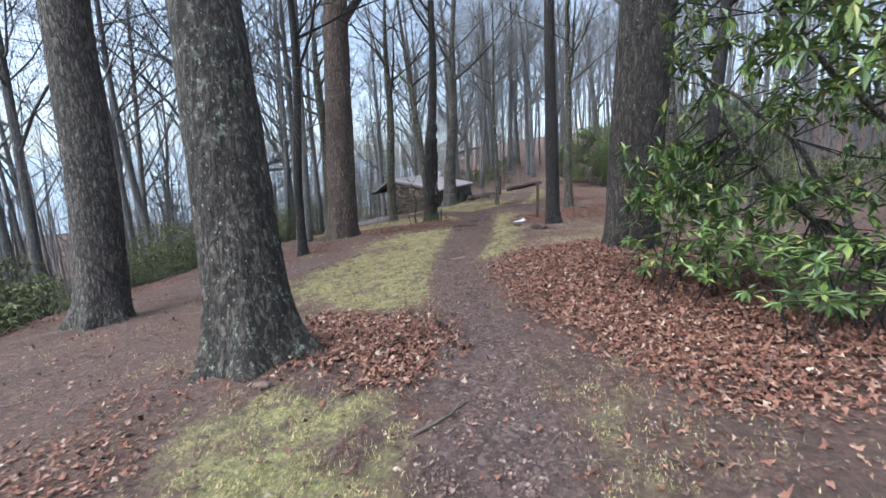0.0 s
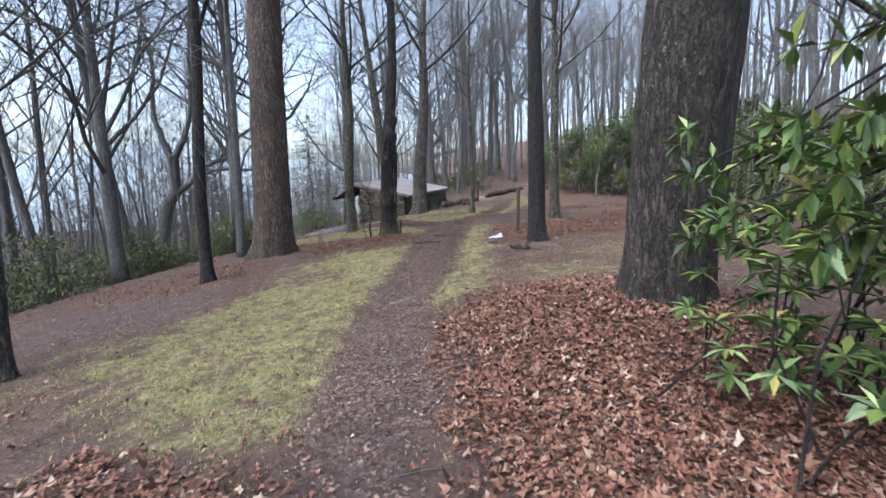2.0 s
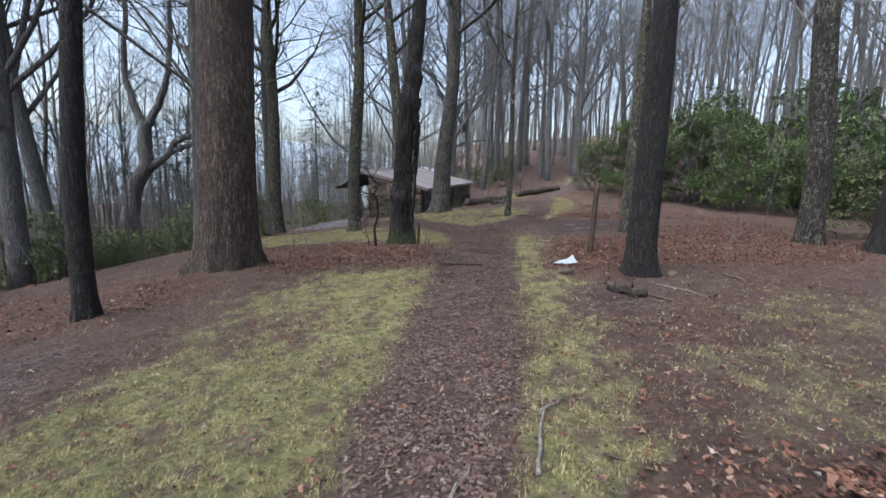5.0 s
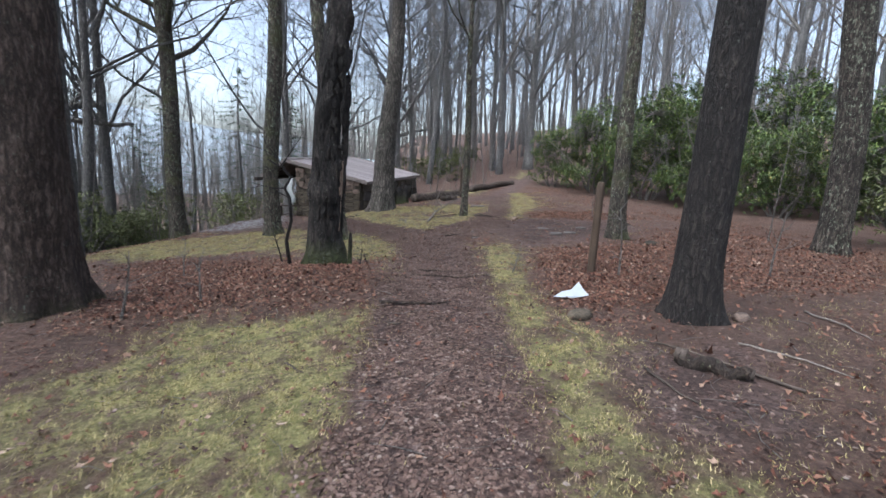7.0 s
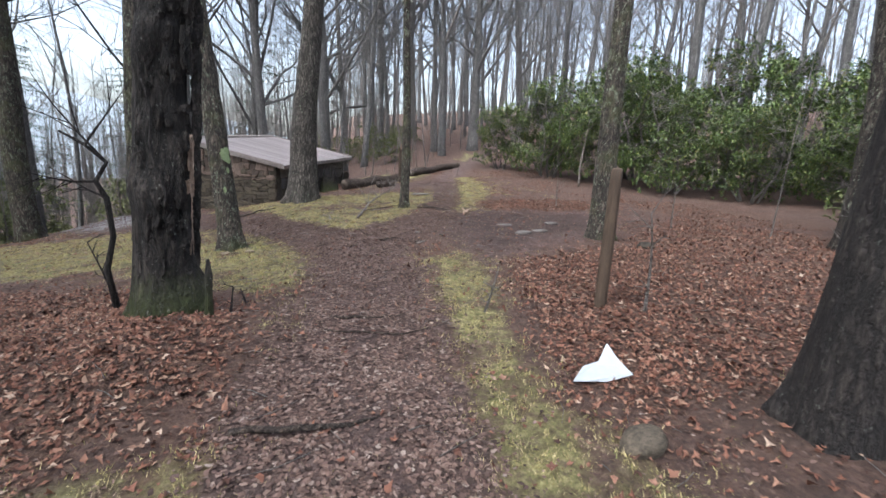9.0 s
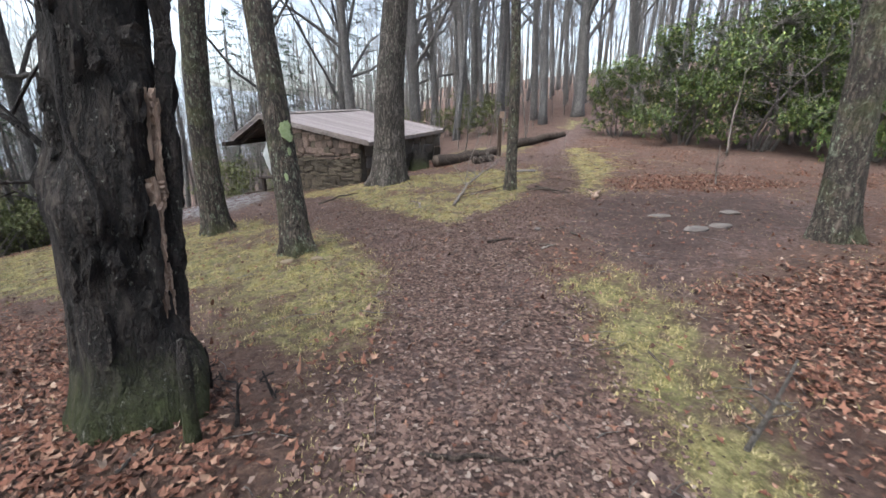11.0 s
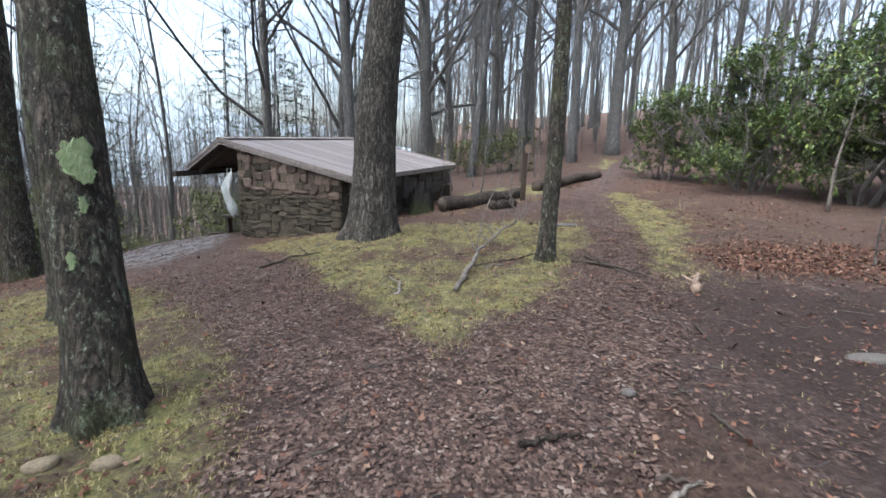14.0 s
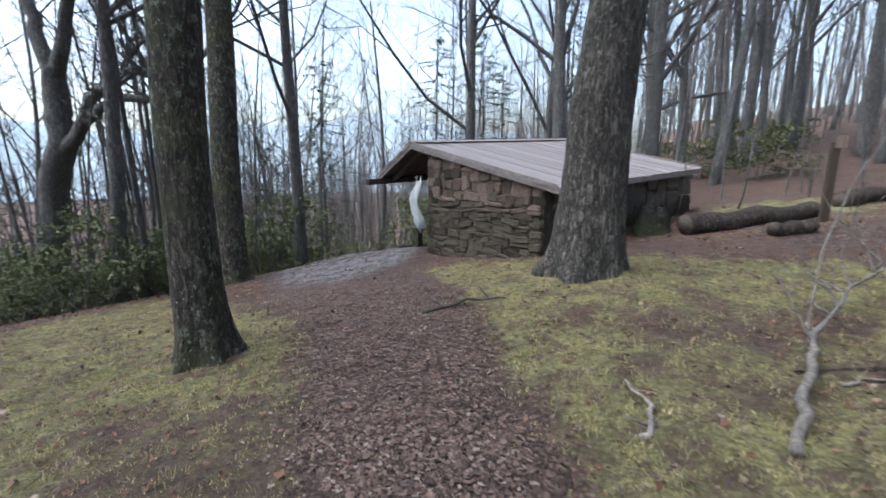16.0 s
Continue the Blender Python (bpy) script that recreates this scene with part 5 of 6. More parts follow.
stone(-0.15, 20.5, 0.075, 0.05, 0.04, 0, "tan stone at a tree's foot", STONE_TAN)
stone(3.95, 26.6, 0.3, 0.12, 0.05, 10, "flat grey stone in the moss")


def stick(points, r, label, mat=DEADWOOD, forks=0, seed=0):
    rng = random.Random(seed)
    base = Vector((points[0][0], points[0][1], gz(points[0][0], points[0][1])))
    ob = thing("fallen_branch" if forks else "stick", base, label, "branch", "sticks on the ground")
    line = [Vector((x, y, gz(x, y) + r * 0.7 + h)) - base for x, y, h in points]
    pts = []
    for a, b in zip(line, line[1:]):
        pts += [a.lerp(b, k / 5) + Vector((rng.uniform(-1, 1), rng.uniform(-1, 1), rng.uniform(-0.4, 0.4))) * r * 0.9 for k in range(5)]
    pts.append(line[-1])
    lump = lambda i, a: 1 + 0.3 * noise.noise(Vector((i * 0.8, 1.5 * math.cos(a), 1.5 * math.sin(a) + seed))) + 0.2 * noise.noise(Vector((i * 2.3, 4 * math.cos(a), seed)))
    part("wood", Geo().tube(pts, [r * (1 - 0.75 * k / len(pts)) for k in range(len(pts))], 10, True, lump), mat, ob)
    for k in range(2 if r > 0.02 else 0):
        p, a = pts[rng.randrange(1, len(pts))], rng.uniform(0, 6.28)
        part("broken_twig", Geo().tube((p, p + Vector((math.cos(a), math.sin(a), 0.5)) * rng.uniform(0.06, 0.2)), (r * 0.4, r * 0.2), 5, True), mat, ob)
    for k in range(forks):
        p = pts[rng.randrange(len(pts) // 3, len(pts))]
        way = (line[-1] - line[0]).normalized() + Vector((rng.uniform(-0.8, 0.8), rng.uniform(-0.8, 0.8), rng.uniform(0.0, 0.5)))
        g = Geo()
        grow(g, p, way, rng.uniform(0.5, 1.1), r * 0.4, 1, rng, kids=(3, 3), up=0.05)
        part("side_branch", g, mat, ob)
    return ob


stick(((1.75, 23.05, 0.0), (1.95, 23.7, 0.05), (2.1, 24.2, 0.12), (2.5, 24.9, 0.22), (2.95, 25.6, 0.3)), 0.03, "pale forked dead branch lying in moss", DEADWOOD, forks=9, seed=4)
stick(((2.05, 24.1, 0.05), (2.2, 24.6, 0.5), (2.5, 25.2, 1.0), (2.9, 25.8, 1.35)), 0.01, "thin twig rising from a dead branch", DEADWOOD, seed=5)
stick(((1.95, 23.9, -0.01), (2.6, 24.1, 0.01), (3.0, 24.4, 0.02)), 0.018, "short dead stick in moss", LOG_BARK, seed=6)
stick(((4.05, 22.6, 0.0), (4.2, 22.85, 0.02), (4.35, 23.15, 0.04)), 0.045, "pale bleached birch stick on bare soil", PALE_WOOD, seed=7)
stick(((3.3, 24.0, 0.0), (3.6, 23.6, 0.02), (3.8, 23.1, 0.02)), 0.025, "dark stick across the trail", OLD_WOOD, seed=8)
stick(((-0.25, 2.6, 0.0), (0.0, 2.75, 0.02), (0.15, 3.0, 0.01)), 0.014, "dark twig on the trail", OLD_WOOD, seed=9)
stick(((0.4, 15.3, 0.0), (1.0, 15.25, 0.0), (1.3, 15.33, -0.01)), 0.02, "worn root across the trail", LOG_BARK, seed=10)
stick(((0.95, 16.85, -0.02), (1.2, 16.82, -0.004), (1.45, 16.78, -0.008), (1.7, 16.88, -0.02)), 0.014, "worn root across the trail", LOG_BARK, seed=11)
stick(((0.9, 16.55, 0.0), (1.5, 16.35, 0.02), (1.9, 16.5, 0.01)), 0.009, "thin dead stick on the trail", LOG_BARK, seed=12)
stick(((3.3, 13.0, 0.0), (3.0, 13.5, 0.02), (2.75, 13.9, 0.02)), 0.014, "dark twig on bare soil", OLD_WOOD, seed=13)
stick(((1.12, 22.95, -0.02), (1.16, 23.2, 0.01), (1.02, 23.45, 0.03)), 0.022, "short crooked root in moss", DEADWOOD, seed=14)
stick(((-0.9, 24.75, 0.0), (-0.5, 24.95, 0.04), (-0.1, 25.0, 0.02)), 0.025, "brown root at the edge of the trail", OLD_WOOD, seed=15)
stick(((-5.6, 32.2, 0.05), (-4.4, 31.0, 0.08), (-3.3, 30.6, 0.08)), 0.05, "dark pole lying before the shelter", OLD_WOOD, seed=16)
stick(((0.9, 9.7, 0.0), (1.05, 10.3, 0.02), (1.25, 10.55, 0.02)), 0.014, "thin dead stick on moss", DEADWOOD, seed=17)
stick(((0.2, 9.3, 0.0), (0.4, 9.5, 0.0), (0.55, 9.85, 0.0)), 0.02, "worn root in the trail", DEADWOOD, seed=18)


stick(((2.39, 20.13, 0.0), (2.49, 20.1, 0.015), (2.58, 20.06, 0.0)), 0.013, "dead stick on trodden soil", OLD_WOOD, seed=30)
stick(((2.93, 20.58, 0.0), (2.92, 20.39, 0.015), (2.97, 20.29, 0.0)), 0.014, "dark crooked stick on trodden soil", OLD_WOOD, seed=31)
stick(((2.89, 20.87, 0.0), (2.9, 20.72, 0.0)), 0.011, "short dark stick on trodden soil", OLD_WOOD, seed=32)
stick(((1.86, 20.39, 0.0), (2.01, 20.43, 0.015), (2.16, 20.44, 0.0)), 0.02, "worn root across the trail", LOG_BARK, seed=33)
stick(((0.85, 20.46, 0.0), (0.99, 20.5, 0.0)), 0.012, "short brown stick beside the trail", OLD_WOOD, seed=34)
stick(((3.55, 21.78, 0.0), (3.49, 21.5, 0.0)), 0.012, "short dark stick on damp soil", OLD_WOOD, seed=35)
stick(((3.46, 24.06, 0.0), (3.61, 23.71, 0.015), (3.63, 23.21, 0.0)), 0.02, "dark stick at the edge of the moss", OLD_WOOD, seed=36)
stick(((2.38, 20.0, 0.0), (2.58, 20.1, 0.0)), 0.016, "grey dead stick on trodden soil", DEADWOOD, seed=37)
stick(((2.41, 13.48, 0.0), (2.41, 13.13, 0.015), (2.47, 12.84, 0.0)), 0.012, "long thin dark stick on bare soil", OLD_WOOD, seed=38)
stick(((2.68, 14.03, 0.0), (2.91, 13.85, 0.0)), 0.014, "dark stick at a tree foot", OLD_WOOD, seed=39)
stick(((0.49, 14.76, 0.0), (0.62, 14.77, 0.0)), 0.014, "short dark stick on the trail", OLD_WOOD, seed=40)
stick(((1.48, 14.26, 0.0), (1.48, 13.95, 0.0)), 0.01, "short dark twig beside the trail", OLD_WOOD, seed=41)
stick(((-0.34, 14.04, 0.0), (-0.17, 13.86, 0.0)), 0.01, "thin brown twig in grass", OLD_WOOD, seed=42)
stick(((3.5, 13.84, 0.0), (3.74, 13.43, 0.015), (3.87, 13.17, 0.0)), 0.012, "long thin grey stick on bare soil", DEADWOOD, seed=43)
stick(((4.96, 14.63, 0.0), (4.96, 14.19, 0.015), (4.87, 13.86, 0.0)), 0.014, "long grey stick in dead leaves", DEADWOOD, seed=44)
stick(((2.13, 23.76, 0.0), (2.26, 23.84, 0.015), (2.47, 23.95, 0.0)), 0.014, "pale dead stick in moss", DEADWOOD, seed=45)
stick(((-0.22, 16.8, 0.0), (-0.22, 17.36, 0.0)), 0.008, "thin pale stick at a split tree foot", DEADWOOD, seed=46)
stick(((2.39, 17.68, 0.0), (2.39, 17.45, 0.0)), 0.008, "short dark twig in moss", OLD_WOOD, seed=47)
stick(((1.29, 9.86, 0.0), (1.39, 9.79, 0.0)), 0.012, "short dark twig on bare soil", OLD_WOOD, seed=48)
stick(((1.05, 10.38, 0.0), (1.23, 10.57, 0.0)), 0.01, "thin pale twig in grass", DEADWOOD, seed=49)
stone(4.04, 14.45, 0.09, 0.07, 0.065, 15, "brown weathered stone at a dark tree's foot", STONE_PALE)
stone(2.58, 20.81, 0.045, 0.035, 0.03, 0, "small pale pebble on the trail")
stone(-0.5, 20.55, 0.08, 0.05, 0.05, 30, "tan stone in moss by a tree", STONE_TAN)


# ---- saplings, bark details ----
def sapling(x, y, height, lean, seed, label="thin bare sapling in dead leaves", mat=TWIG, r=0.014, twigs=5):
    rng = random.Random(seed)
    ob = thing("sapling", (x, y, gz(x, y)), label, "sapling", "saplings along the trail")
    pts = [Vector((lean[0] * h + 0.04 * math.sin(h * 3 + seed), lean[1] * h + 0.04 * math.cos(h * 2.6 + seed), h - 0.05)) for h in [height * k / 7 for k in range(8)]]
    part("stem", Geo().tube(pts, [r * (1 - 0.1 * k) for k in range(8)], 7, True), mat, ob)
    for k in range(twigs):
        p = pts[rng.randrange(2, 8)]
        a = rng.uniform(0, 6.28)
        g = Geo()
        grow(g, p, Vector((math.cos(a), math.sin(a), rng.uniform(0.2, 1.0))), height * rng.uniform(0.15, 0.35), r * 0.5, 1, rng, kids=(2, 2), up=0.1)
        part("twig", g, mat, ob)
    return ob


for k, (x, y, h, lean) in enumerate(((3.78, 16.36, 1.0, (-0.1, 0.05)), (-1.25, 18.4, 0.7, (-0.2, 0.0)), (-0.2, 17.55, 0.3, (0.1, 0.05)), (-1.57, 15.75, 0.55, (0.1, 0.0)), (-2.6, 18.0, 0.6, (0.0, 0.1)), (6.1, 16.25, 1.0, (0.03, 0.0)),
                                     (-2.15, 15.2, 0.75, (0.1, 0.1)), (2.3, 16.75, 0.5, (0.2, 0.0)), (0.08, 17.1, 0.28, (0.2, 0.1)), (0.22, 17.4, 0.22, (-0.15, 0.0)), (7.6, 20.4, 0.9, (0.05, 0.0)), (6.9, 23.6, 0.8, (-0.1, 0.0)),
                                     (1.9, 31.9, 1.5, (0.05, 0.0)), (3.1, 32.4, 2.4, (0.12, 0.0)), (4.6, 33.4, 2.2, (-0.05, 0.0)), (5.4, 35.2, 2.6, (0.05, 0.0)), (2.4, 34.5, 2.8, (-0.08, 0.0)), (6.4, 36.0, 2.0, (0.1, 0.0)), (-3.1, 24.9, 0.3, (0.1, 0.0)))):
    sapling(x, y, h, lean, k, mat=BARK_DARK if k in (1, 2, 8, 9) else TWIG, r=0.012 + 0.006 * h)
sapling(10.2, 28.1, 2.3, (0.08, 0.0), 40, "pale birch sapling before dark evergreens", DEADWOOD, 0.04, 6)
sapling(6.6, 31.5, 0.5, (0.1, 0.0), 42, "low broken twigs beside the upper trail", TWIG, 0.01, 8)

# a crooked thin stem that climbs beside the split tree
vine = thing("climbing_stem", (-1.0, 17.85, gz(-1.0, 17.85)), "crooked thin dark stem standing beside a split tree", "vine")
line = ((0.02, 0.0, -0.15), (-0.04, 0.0, 0.4), (0.04, 0.0, 0.72), (0.02, 0.0, 1.07), (-0.05, 0.0, 1.22), (0.05, 0.0, 1.39), (-0.11, 0.02, 1.54), (-0.3, 0.05, 1.65))
part("stem", Geo().tube([Vector(p) for p in line], (0.034, 0.028, 0.026, 0.024, 0.021, 0.018, 0.015, 0.01), 8, True, lambda i, a: 1 + 0.15 * noise.noise(Vector((i * 0.9, 2 * math.cos(a), 2 * math.sin(a))))), BARK_DARK, vine)
for p, way, length in ((line[4], (-0.9, -0.2, -0.1), 0.5), (line[5], (-0.6, 0.1, 0.9), 0.9), (line[6], (0.5, 0.2, 1.0), 0.7), (line[3], (-0.8, 0.2, 0.3), 0.5)):
    g = Geo()
    grow(g, Vector(p), Vector(way), length, 0.014, 1, random.Random(int(length * 100)), kids=(3, 3), up=0.1)
    part("twig", g, BARK_DARK, vine)


def skin_of(tree):
    """The surface of a tree's trunk, to lay pieces of bark on."""
    me = tree.children[0].data
    return BVHTree.FromPolygons([v.co.copy() for v in me.vertices], [tuple(p.vertices) for p in me.polygons])


def on_trunk(skin, lean, around, h0, h1, half, rows, cols, bulge, seed, ragged=0.3, drift=0.0):
    """A thin ragged piece that lies on a trunk."""
    g, rng = Geo(), random.Random(seed)
    for i in range(rows + 1):
        t = i / rows
        h = h0 + (h1 - h0) * t
        w = half * (math.sin(math.pi * min(0.96, max(0.04, t))) ** 0.5) * rng.uniform(1 - ragged, 1 + ragged)
        for j in range(cols + 1):
            q = 2 * j / cols - 1
            a = around + drift * t + (q * w + 0.3 * half * ragged * math.sin(7 * t + seed)) / 0.18
            out = Vector((math.cos(a), math.sin(a), 0))
            start = Vector((lean[0] * h, lean[1] * h, h)) + out * 1.5
            hit = skin.ray_cast(start, -out)[0] or start - out * 1.3
            g.v.append(hit + out * (-0.012 if abs(q) == 1 else bulge * rng.uniform(0.6, 1.3)) + Vector((0, 0, rng.uniform(-1, 1) * 0.2 * half)))
    for i in range(rows):
        for j in range(cols):
            k = i * (cols + 1) + j
            g.f.append((k, k + 1, k + cols + 2, k + cols + 1))
    return g


# the split trunk: slivers of bare wood in a long crack, thick plates of bark round it
split_skin, split_lean = skin_of(burl_tree), (0.055, 0.1)
split_rng = random.Random(88)
# a bare vine that winds up the bark, and a dead stub at the foot
climber, climb_rng = [], random.Random(14)
for k in range(15):
    h, a = 0.9 + 0.13 * k, -1.35 - 0.09 * k + 0.1 * math.sin(1.3 * k)
    out = Vector((math.cos(a), math.sin(a), 0))
    start = Vector((split_lean[0] * h, split_lean[1] * h, h)) + out * 1.5
    hit = split_skin.ray_cast(start, -out)[0] or start - out * 1.3
    climber.append(hit + out * 0.045)
part("vine", Geo().tube(climber, [0.014 - 0.0005 * k for k in range(15)], 7, True), BARK_DARK, burl_tree, "thin grey vine clinging to the bark")
stub = thing("dead_stub", (-0.02, 17.0, gz(-0.02, 17.0)), "rough dark dead stub at a split tree's foot", "stump")
part("wood", Geo().tube([Vector((0.02 * math.sin(3 * h), 0, h)) for h in (-0.1, 0.05, 0.2, 0.35, 0.48)], (0.04, 0.033, 0.03, 0.028, 0.012), 9, True, lambda i, a: 1 + 0.25 * noise.noise(Vector((i * 0.9, 2 * math.cos(a), 2 * math.sin(a))))), BARK_SPLIT, stub)
for k in range(20):
    h0 = 0.4 + 0.95 * (k + split_rng.random()) / 20
    h1 = min(1.5, h0 + split_rng.uniform(0.14, 0.36))
    part("torn_wood", on_trunk(split_skin, split_lean, -0.08 - 0.1 * h0 + split_rng.uniform(-0.22, 0.14), h0, h1, split_rng.choice((0.006, 0.01, 0.018, 0.026)), 14, 4, split_rng.uniform(0.003, 0.02), k, 0.9, split_rng.uniform(-0.12, 0.08)), PALE_WOOD, burl_tree, "splintered sliver of bare pale wood", False)
for k in range(120):
    around, h0 = split_rng.uniform(-3.3, 0.5), split_rng.uniform(0.35, 3.0)
    if abs(around + 0.1 + 0.08 * (h0 - 0.5)) < 0.22:
        continue
    part("bark_plate", on_trunk(split_skin, split_lean, around, h0, h0 + split_rng.uniform(0.08, 0.26), split_rng.uniform(0.02, 0.055), 5, 4, split_rng.uniform(0.012, 0.042), k, 0.4), BARK_SPLIT, burl_tree, "", False)
part("loose_bark", on_trunk(split_skin, split_lean, 0.14, 0.15, 2.6, 0.035, 26, 5, 0.05, 6, 0.5, -0.05), BARK_SPLIT, burl_tree, "slab of loose dark bark", False)
patch_skin = skin_of(patch_tree)
for around, h0, h1, half, seed in ((-0.78, 1.36, 1.6, 0.07, 8), (-1.05, 1.42, 1.58, 0.04, 9), (-0.6, 1.36, 1.46, 0.025, 10), (-0.85, 1.2, 1.29, 0.02, 11), (-1.3, 0.9, 1.0, 0.02, 12)):
    part("lichen_patch", on_trunk(patch_skin, (-0.11, 0.14), around, h0, h1, half, 12, 8, 0.006, seed, 0.35), LICHEN, patch_tree, "ragged pale green lichen", False)

# a low bench frame before the shelter
bench = thing("bench", (-3.3, 30.5, gz(-3.3, 30.5)), "dark rough plank bench before the shelter", "bench")
for k in range(2):
    part("plank", Geo().box((-0.5, -0.16 + 0.17 * k, 0.42), (0.5, -0.02 + 0.17 * k, 0.46), 0.008, random.Random(k)), OLD_WOOD, bench, smooth=False)
for x in (-0.4, 0.36):
    part("leg", Geo().box((x, -0.12, -0.05), (x + 0.06, 0.12, 0.42), 0.006, random.Random(9)), OLD_WOOD, bench, smooth=False)


# ---- loose cover of the ground: dead leaves, crumbs, short grass, twigs ----
scatter_rng = np.random.default_rng(77)
LEAF_SHAPES = []
for _ in range(24):
    a = np.linspace(0, 2 * np.pi, 8, endpoint=False) + scatter_rng.uniform(-0.2, 0.2, 8)
    r = np.where(np.arange(8) % 2, 0.55, 1.0) * scatter_rng.uniform(0.55, 1.25, 8)
    rim = np.stack([r * np.cos(a), 0.72 * r * np.sin(a)], 1)
    c1, c2 = scatter_rng.uniform(-1.0, 1.3), scatter_rng.uniform(-1.4, 1.4)
    flat = np.vstack([[0, 0], rim])
    LEAF_SHAPES.append(np.column_stack([flat, c1 * flat[:, 0] ** 2 * 0.5 + c2 * flat[:, 1] ** 2 * 0.6]))
LEAF_FAN = np.array([(0, k, k % 8 + 1) for k in range(1, 9)])


def spread(n, weight, box, close=4.5):
    """Spots in a box, thick where weight is high and near the trail."""
    out_x, out_y = [], []
    total = 0
    while total < n:
        x, y = scatter_rng.uniform(box[0], box[1], 40000), scatter_rng.uniform(box[2], box[3], 40000)
        near = np.exp(-np.maximum(0, -on_trail(x, y) - 1.5) / close)
        keep = scatter_rng.random(40000) < weight(x, y) * near
        out_x.append(x[keep])
        out_y.append(y[keep])
        total += int(keep.sum())
    return np.concatenate(out_x)[:n], np.concatenate(out_y)[:n]


def turned(shape, size, spin, tilt, lean_way):
    """Copies of a small shape: shape (n, k, 3), each sized, spun and tilted."""
    v = shape * size[:, None, None]
    c, s = np.cos(spin)[:, None], np.sin(spin)[:, None]
    x, y, z = v[..., 0] * c - v[..., 1] * s, v[..., 0] * s + v[..., 1] * c, v[..., 2]
    lx, ly = (np.tan(tilt) * np.cos(lean_way))[:, None], (np.tan(tilt) * np.sin(lean_way))[:, None]
    return np.stack([x, y, z + x * lx + y * ly], -1)


def lay(name, n, weight, box, shapes, fan, size, tilt, lift, mat, label, category, close=4.5):
    x, y = spread(n, weight, box, close)
    pick = scatter_rng.integers(0, len(shapes), n)
    v = turned(np.array(shapes)[pick], scatter_rng.uniform(*size, n), scatter_rng.uniform(0, 6.28, n), np.abs(scatter_rng.normal(0, tilt, n)).clip(0, 1.1), scatter_rng.uniform(0, 6.28, n))
    v[..., 0] += x[:, None]
    v[..., 1] += y[:, None]
    v[..., 2] += (ground_height(x, y) + scatter_rng.uniform(*lift, n))[:, None]
    k = v.shape[1]
    faces = (fan[None] + (np.arange(n) * k)[:, None, None]).reshape(-1, fan.shape[1])
    return tagged(new(name, mesh_from_arrays(name, v.reshape(-1, 3), faces, mat)), label, category, kind="stuff")


lay("leaf_litter", 78000, lambda x, y: 0.05 + 0.95 * (cover(x, y)[2] * (1 - 0.9 * cover(x, y)[0])) ** 2, (-9, 11, -1.2, 33), LEAF_SHAPES, LEAF_FAN, (0.013, 0.038), 0.38, (0.003, 0.03), LITTER, "wet red-brown dead leaves strewn over the ground", "leaves", 4.5)
lay("leaf_drifts", 24000, lambda x, y: np.clip(in_outlines(x, y, LEAFY[:2]) * 1.6 + 0.45 + 0.3 * ripple(x, y, 0.7), 0, 1), (-2.2, 4.4, 2.4, 9.9), LEAF_SHAPES, LEAF_FAN, (0.018, 0.046), 0.42, (0.004, 0.045), LITTER, "drifts of curled red-brown oak leaves beside the trail", "leaves", 6.0)
lay("leaf_drifts", 20000, lambda x, y: np.clip(in_outlines(x, y, LEAFY[2:5]) * 1.6 + 0.4 + 0.3 * ripple(x, y, 0.7), 0, 1), (-5, 10, 14.5, 25.4), LEAF_SHAPES, LEAF_FAN, (0.015, 0.034), 0.36, (0.003, 0.03), LITTER, "drifts of pale brown oak leaves across the clearing", "leaves", 6.0)
chip = []
for _ in range(16):
    a = np.linspace(0, 2 * np.pi, 5, endpoint=False) + scatter_rng.uniform(-0.35, 0.35, 5)
    r = scatter_rng.uniform(0.6, 1.2, 5)
    chip.append(np.column_stack([r * np.cos(a), scatter_rng.uniform(0.35, 0.9) * r * np.sin(a), scatter_rng.uniform(-0.1, 0.25, 5)]))
CHIP_FAN = np.array([(0, 1, 2), (0, 2, 3), (0, 3, 4)])
lay("leaf_crumbs", 150000, lambda x, y: (0.12 + 0.88 * cover(x, y)[0] * (1 - 0.85 * cover(x, y)[2])) * np.clip(0.5 + 0.8 * ripple(x + 2, y, 0.55), 0.12, 1), (-6, 9, -1.2, 30), chip, CHIP_FAN, (0.006, 0.02), 0.22, (0.0, 0.008), CHIPS, "crumbled leaves, bark bits and grit on the trodden trail", "debris", 3.0)
lay("trodden_leaves", 85000, lambda x, y: np.clip(on_trail(x, y) * 2.5 + 0.7, 0, 1) * np.clip(0.75 + 0.6 * ripple(x + 5, y, 1.2), 0.1, 1) * (1 - 0.8 * cover(x, y)[1]), (-4, 6, 6, 26), chip, CHIP_FAN, (0.009, 0.024), 0.18, (0.002, 0.01), CHIPS, "flat trodden bits of leaf and stone covering the trail", "debris", 3.0)
blade = [np.array([(-0.09, 0, 0), (0.09, 0, 0), (0.03 * k, 0.7, 0.5 + 0.25 * k)]) for k in (-1, 0, 1, 2)]
lay("short_grass", 460000, lambda x, y: 0.003 + 0.997 * cover(x, y)[1] * np.clip(0.55 + 1.3 * ripple(x, y, 0.45), 0.04, 1), (-8, 8, -1.2, 31), blade, np.array([(0, 1, 2)]), (0.012, 0.034), 0.6, (-0.006, 0.004), GRASS, "pale yellow-green moss and short winter grass", "grass", 4.0)
twig_bits = Geo()
tx, ty = spread(1500, lambda x, y: 0.5 + 0 * x, (-7, 9, -1, 30))
bit_rng = random.Random(5)
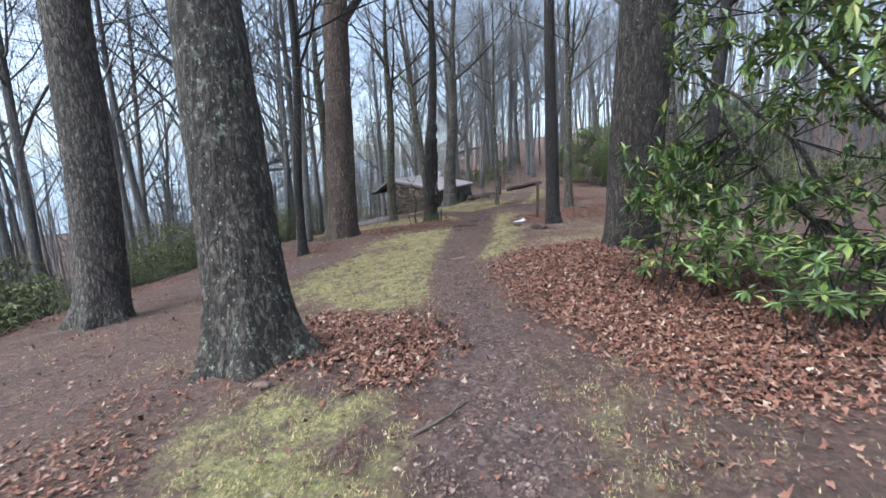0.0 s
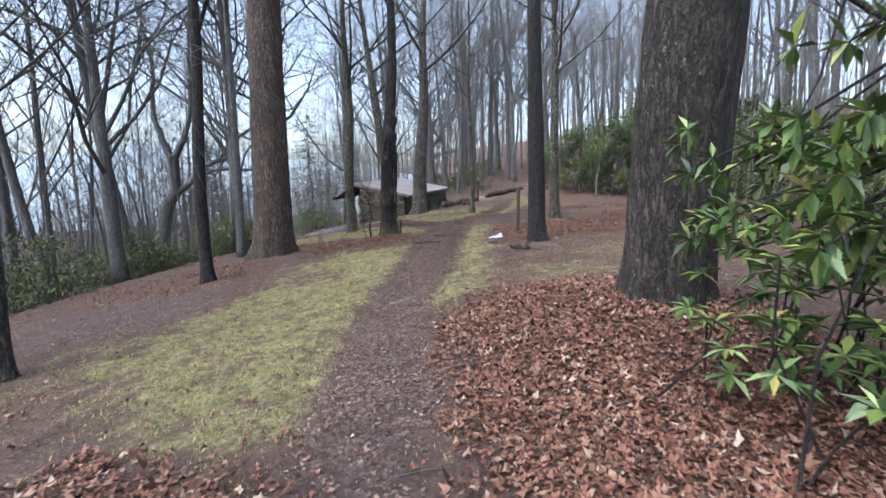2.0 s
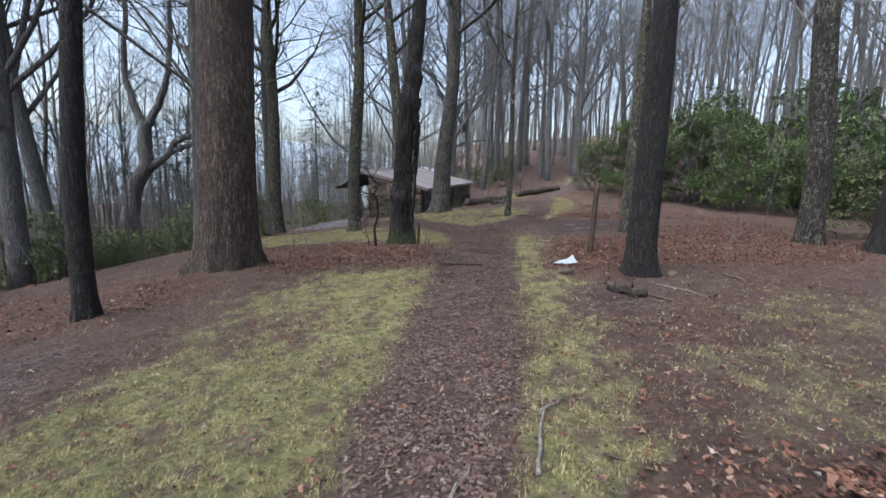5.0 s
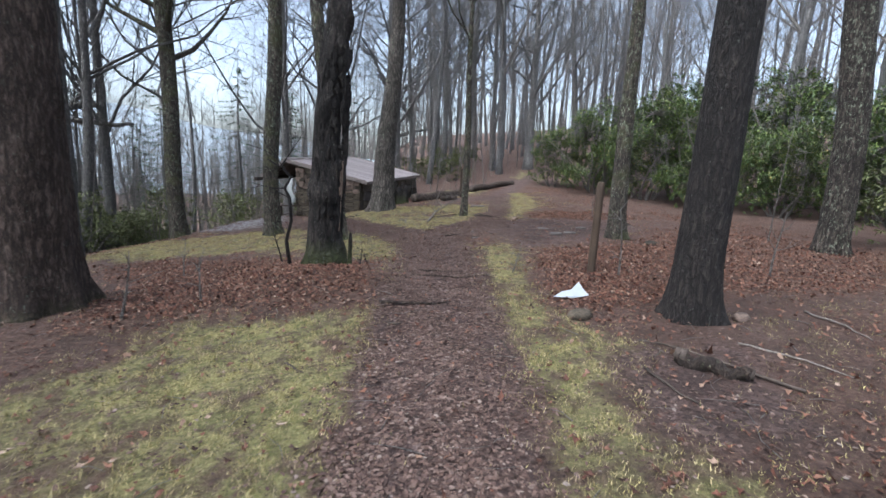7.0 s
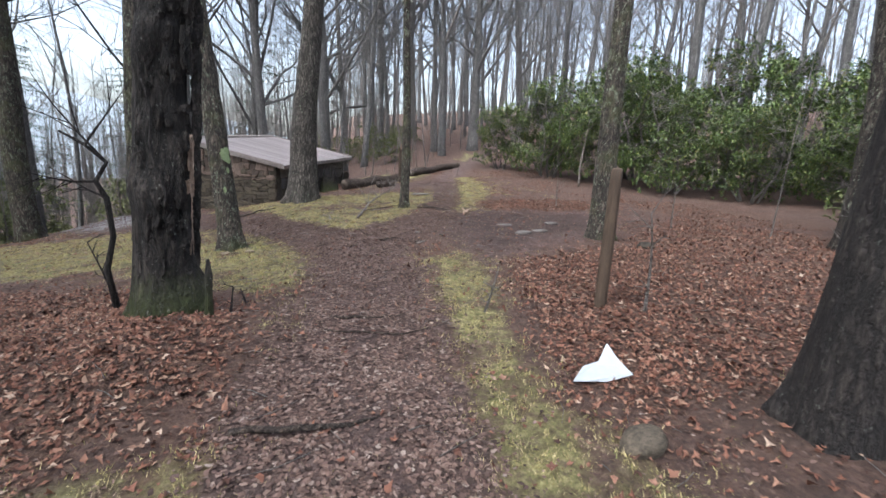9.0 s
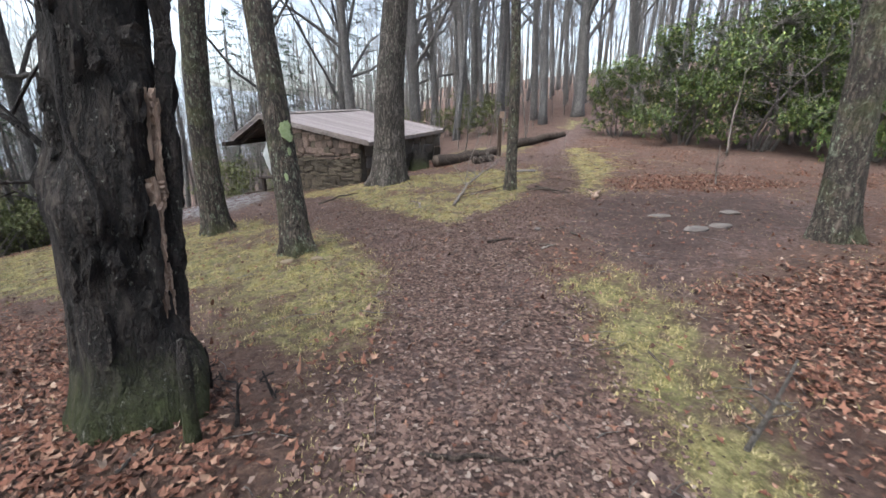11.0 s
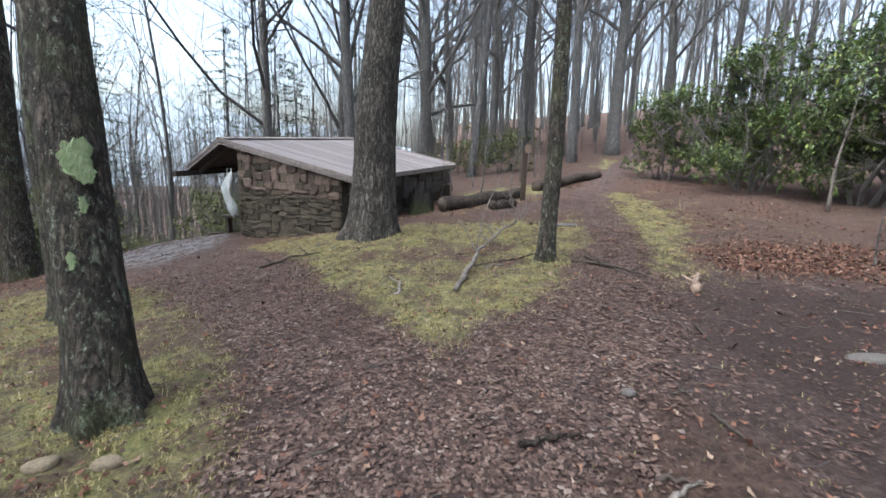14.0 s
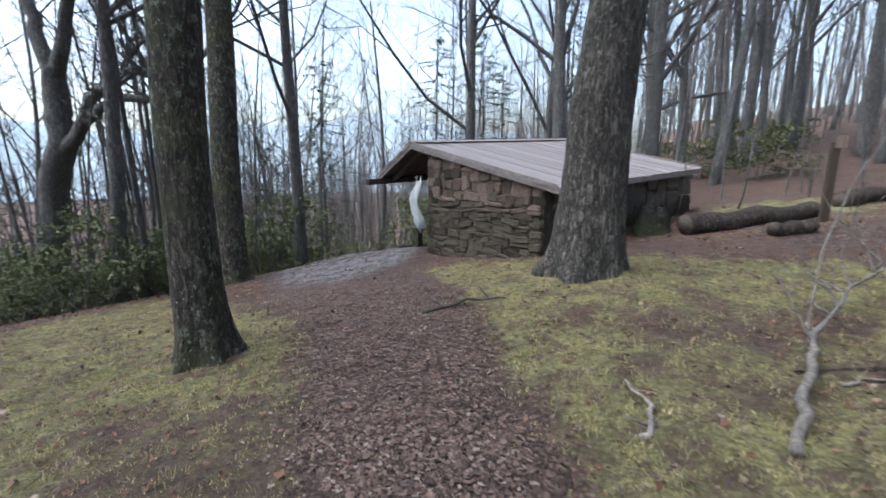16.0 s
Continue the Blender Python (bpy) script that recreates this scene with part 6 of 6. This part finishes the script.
for x, y in zip(tx, ty):
    a, length = bit_rng.uniform(0, 6.28), 0.05 + 0.28 * bit_rng.random() ** 2
    r = bit_rng.uniform(0.0018, 0.0045)
    p = Vector((x, y, gz(x, y) + 0.012))
    d = Vector((math.cos(a), math.sin(a), 0)) * length
    q = p + d * 0.5 + Vector((bit_rng.uniform(-1, 1), bit_rng.uniform(-1, 1), 0.1)) * length * 0.12
    e = p + d
    q.z, e.z = gz(q.x, q.y) + 0.02, gz(e.x, e.y) + 0.012
    twig_bits.tube((p, q, e), (r, r * 0.9, r * 0.6), 4, False)
tagged(new("twig_bits", twig_bits.mesh("twig_bits", TWIG)), "small dead twigs scattered on the ground", "twigs", kind="stuff")


# ---- single stones of the shelter's walls and boards of its roof ----
def block(seed, wob=0.15):
    rng = random.Random(seed)
    bm = bmesh.new()
    bmesh.ops.create_cube(bm, size=1.0)
    for v in bm.verts:
        v.co += Vector([rng.uniform(-wob, wob) for _ in range(3)])
    bmesh.ops.bevel(bm, geom=list(bm.edges), offset=0.17, segments=1, affect="EDGES")
    for v in bm.verts:
        v.co += Vector([rng.uniform(-0.02, 0.02) for _ in range(3)])
    me = bpy.data.meshes.new("stone")
    bm.to_mesh(me)
    bm.free()
    return me


def stone_set(mat, first):
    out = []
    for k in range(7):
        me = block(first + k)
        me.materials.append(mat)
        out.append(me)
    return out


DARK_SET, PALE_SET, SLAB_SET = stone_set(STONE, 200), stone_set(STONE_PALE, 220), stone_set(GREY_STONE, 240)
wall_rng = random.Random(90)
WALL_TURN = math.degrees(2.696)


def set_stone(meshes, parent, s, w, z, ls, lw, lz, tilt=0.0):
    ob = new("stone", wall_rng.choice(meshes))
    ob.parent = parent
    ob.matrix_world = Matrix.Translation(spot(s, w, z)) @ pose(0, 0, 0, 0, tilt, WALL_TURN) @ Matrix.Diagonal((ls, lw, lz, 1))


z = -1.62
while z < 0.95:
    low = z < 0.1
    lz = wall_rng.uniform(0.1, 0.2) if low else wall_rng.uniform(0.17, 0.27)
    s = 0.32
    while s < 3.0:
        ls = min(wall_rng.choice((0.11, 0.16, 0.2, 0.26, 0.34, 0.42)) * wall_rng.uniform(0.85, 1.15) if low else wall_rng.uniform(0.13, 0.27), 3.08 - s)
        room = roof_height(s) - 0.12 - z
        if room > 0.06 and ls > 0.08:
            # a thick stone, or two or three thin ones one above another
            layers = wall_rng.choice((1, 1, 2, 2, 3)) if low and ls > 0.14 else 1
            for k in range(layers):
                high = min(lz * wall_rng.uniform(0.9, 1.2), room) / layers
                set_stone(PALE_SET if z > -0.05 and wall_rng.random() < 0.75 else DARK_SET, wall_near, s + ls / 2 + wall_rng.uniform(-0.03, 0.03), 0.125, z + high * (k + 0.5) + wall_rng.uniform(-0.02, 0.02), ls * wall_rng.uniform(0.95, 1.2), wall_rng.uniform(0.06, 0.15), high * wall_rng.uniform(0.95, 1.25), wall_rng.uniform(-13, 13))
        s += ls
    z += lz * 0.93
# squared corner stones, long and short by turns
z, turn_about = -1.6, 0
while z < 0.85:
    lz = min(wall_rng.uniform(0.14, 0.24), 0.92 - z)
    long_side = (0.34, 0.2)[turn_about % 2]
    set_stone(DARK_SET if z < 0.2 else PALE_SET, wall_near, 3.1 - long_side / 2, 0.2, z + lz / 2, long_side, 0.24, lz * 1.02, wall_rng.uniform(-3, 3))
    set_stone(DARK_SET if z < 0 else PALE_SET, wall_near, 3.03, 0.4, z + lz / 2, 0.16, 0.2, lz * 0.95)
    z += lz
    turn_about += 1
w = 0.35
while w < 5.3:
    lw = wall_rng.uniform(0.35, 0.75)
    z = -0.75
    while z < 0.3 + TILT_UP * w:
        lz = min(wall_rng.uniform(0.25, 0.5), 0.36 + TILT_UP * w - z)
        if lz > 0.05:
            set_stone(SLAB_SET if z > -0.3 else DARK_SET, wall_rear, 0.31, w + lw / 2, z + lz / 2, 0.12, lw * 0.97, lz * 0.96)
        z += max(lz, 0.06)
    w += lw

board_mesh = Geo().box((0, -0.5, -0.5), (1, 0.5, 0.5)).mesh("board", ROOFING, False)


def board(a, b, across, thick, wide):
    x = b - a
    y = across.normalized() * wide
    up = x.cross(y).normalized()
    if up.z < 0:
        up = -up
    ob = new("board", board_mesh)
    ob.parent = roof_deck
    ob.matrix_world = Matrix((x, y, up * thick)).transposed().to_4x4()
    ob.matrix_world.translation = a
    m = ob.matrix_world.copy()
    m.translation = a + up * (thick / 2)
    ob.matrix_world = m


across = spot(0, 1, TILT_UP) - spot(0, 0, 0)
count = 30
for k in range(count):
    w = (k + 0.5) * WIDE / count
    lift = wall_rng.uniform(-0.056, -0.045)
    end = wall_rng.uniform(-0.05, -0.01)
    board(spot(end, w, roof_height(end) + lift + TILT_UP * w), spot(RIDGE_AT, w, RIDGE + lift + TILT_UP * w), across, 0.03, WIDE / count - 0.012)
    board(spot(RIDGE_AT, w, RIDGE + lift + TILT_UP * w), spot(DEPTH + 0.03, w, FRONT - 0.015 + lift + TILT_UP * w), across, 0.03, WIDE / count - 0.012)
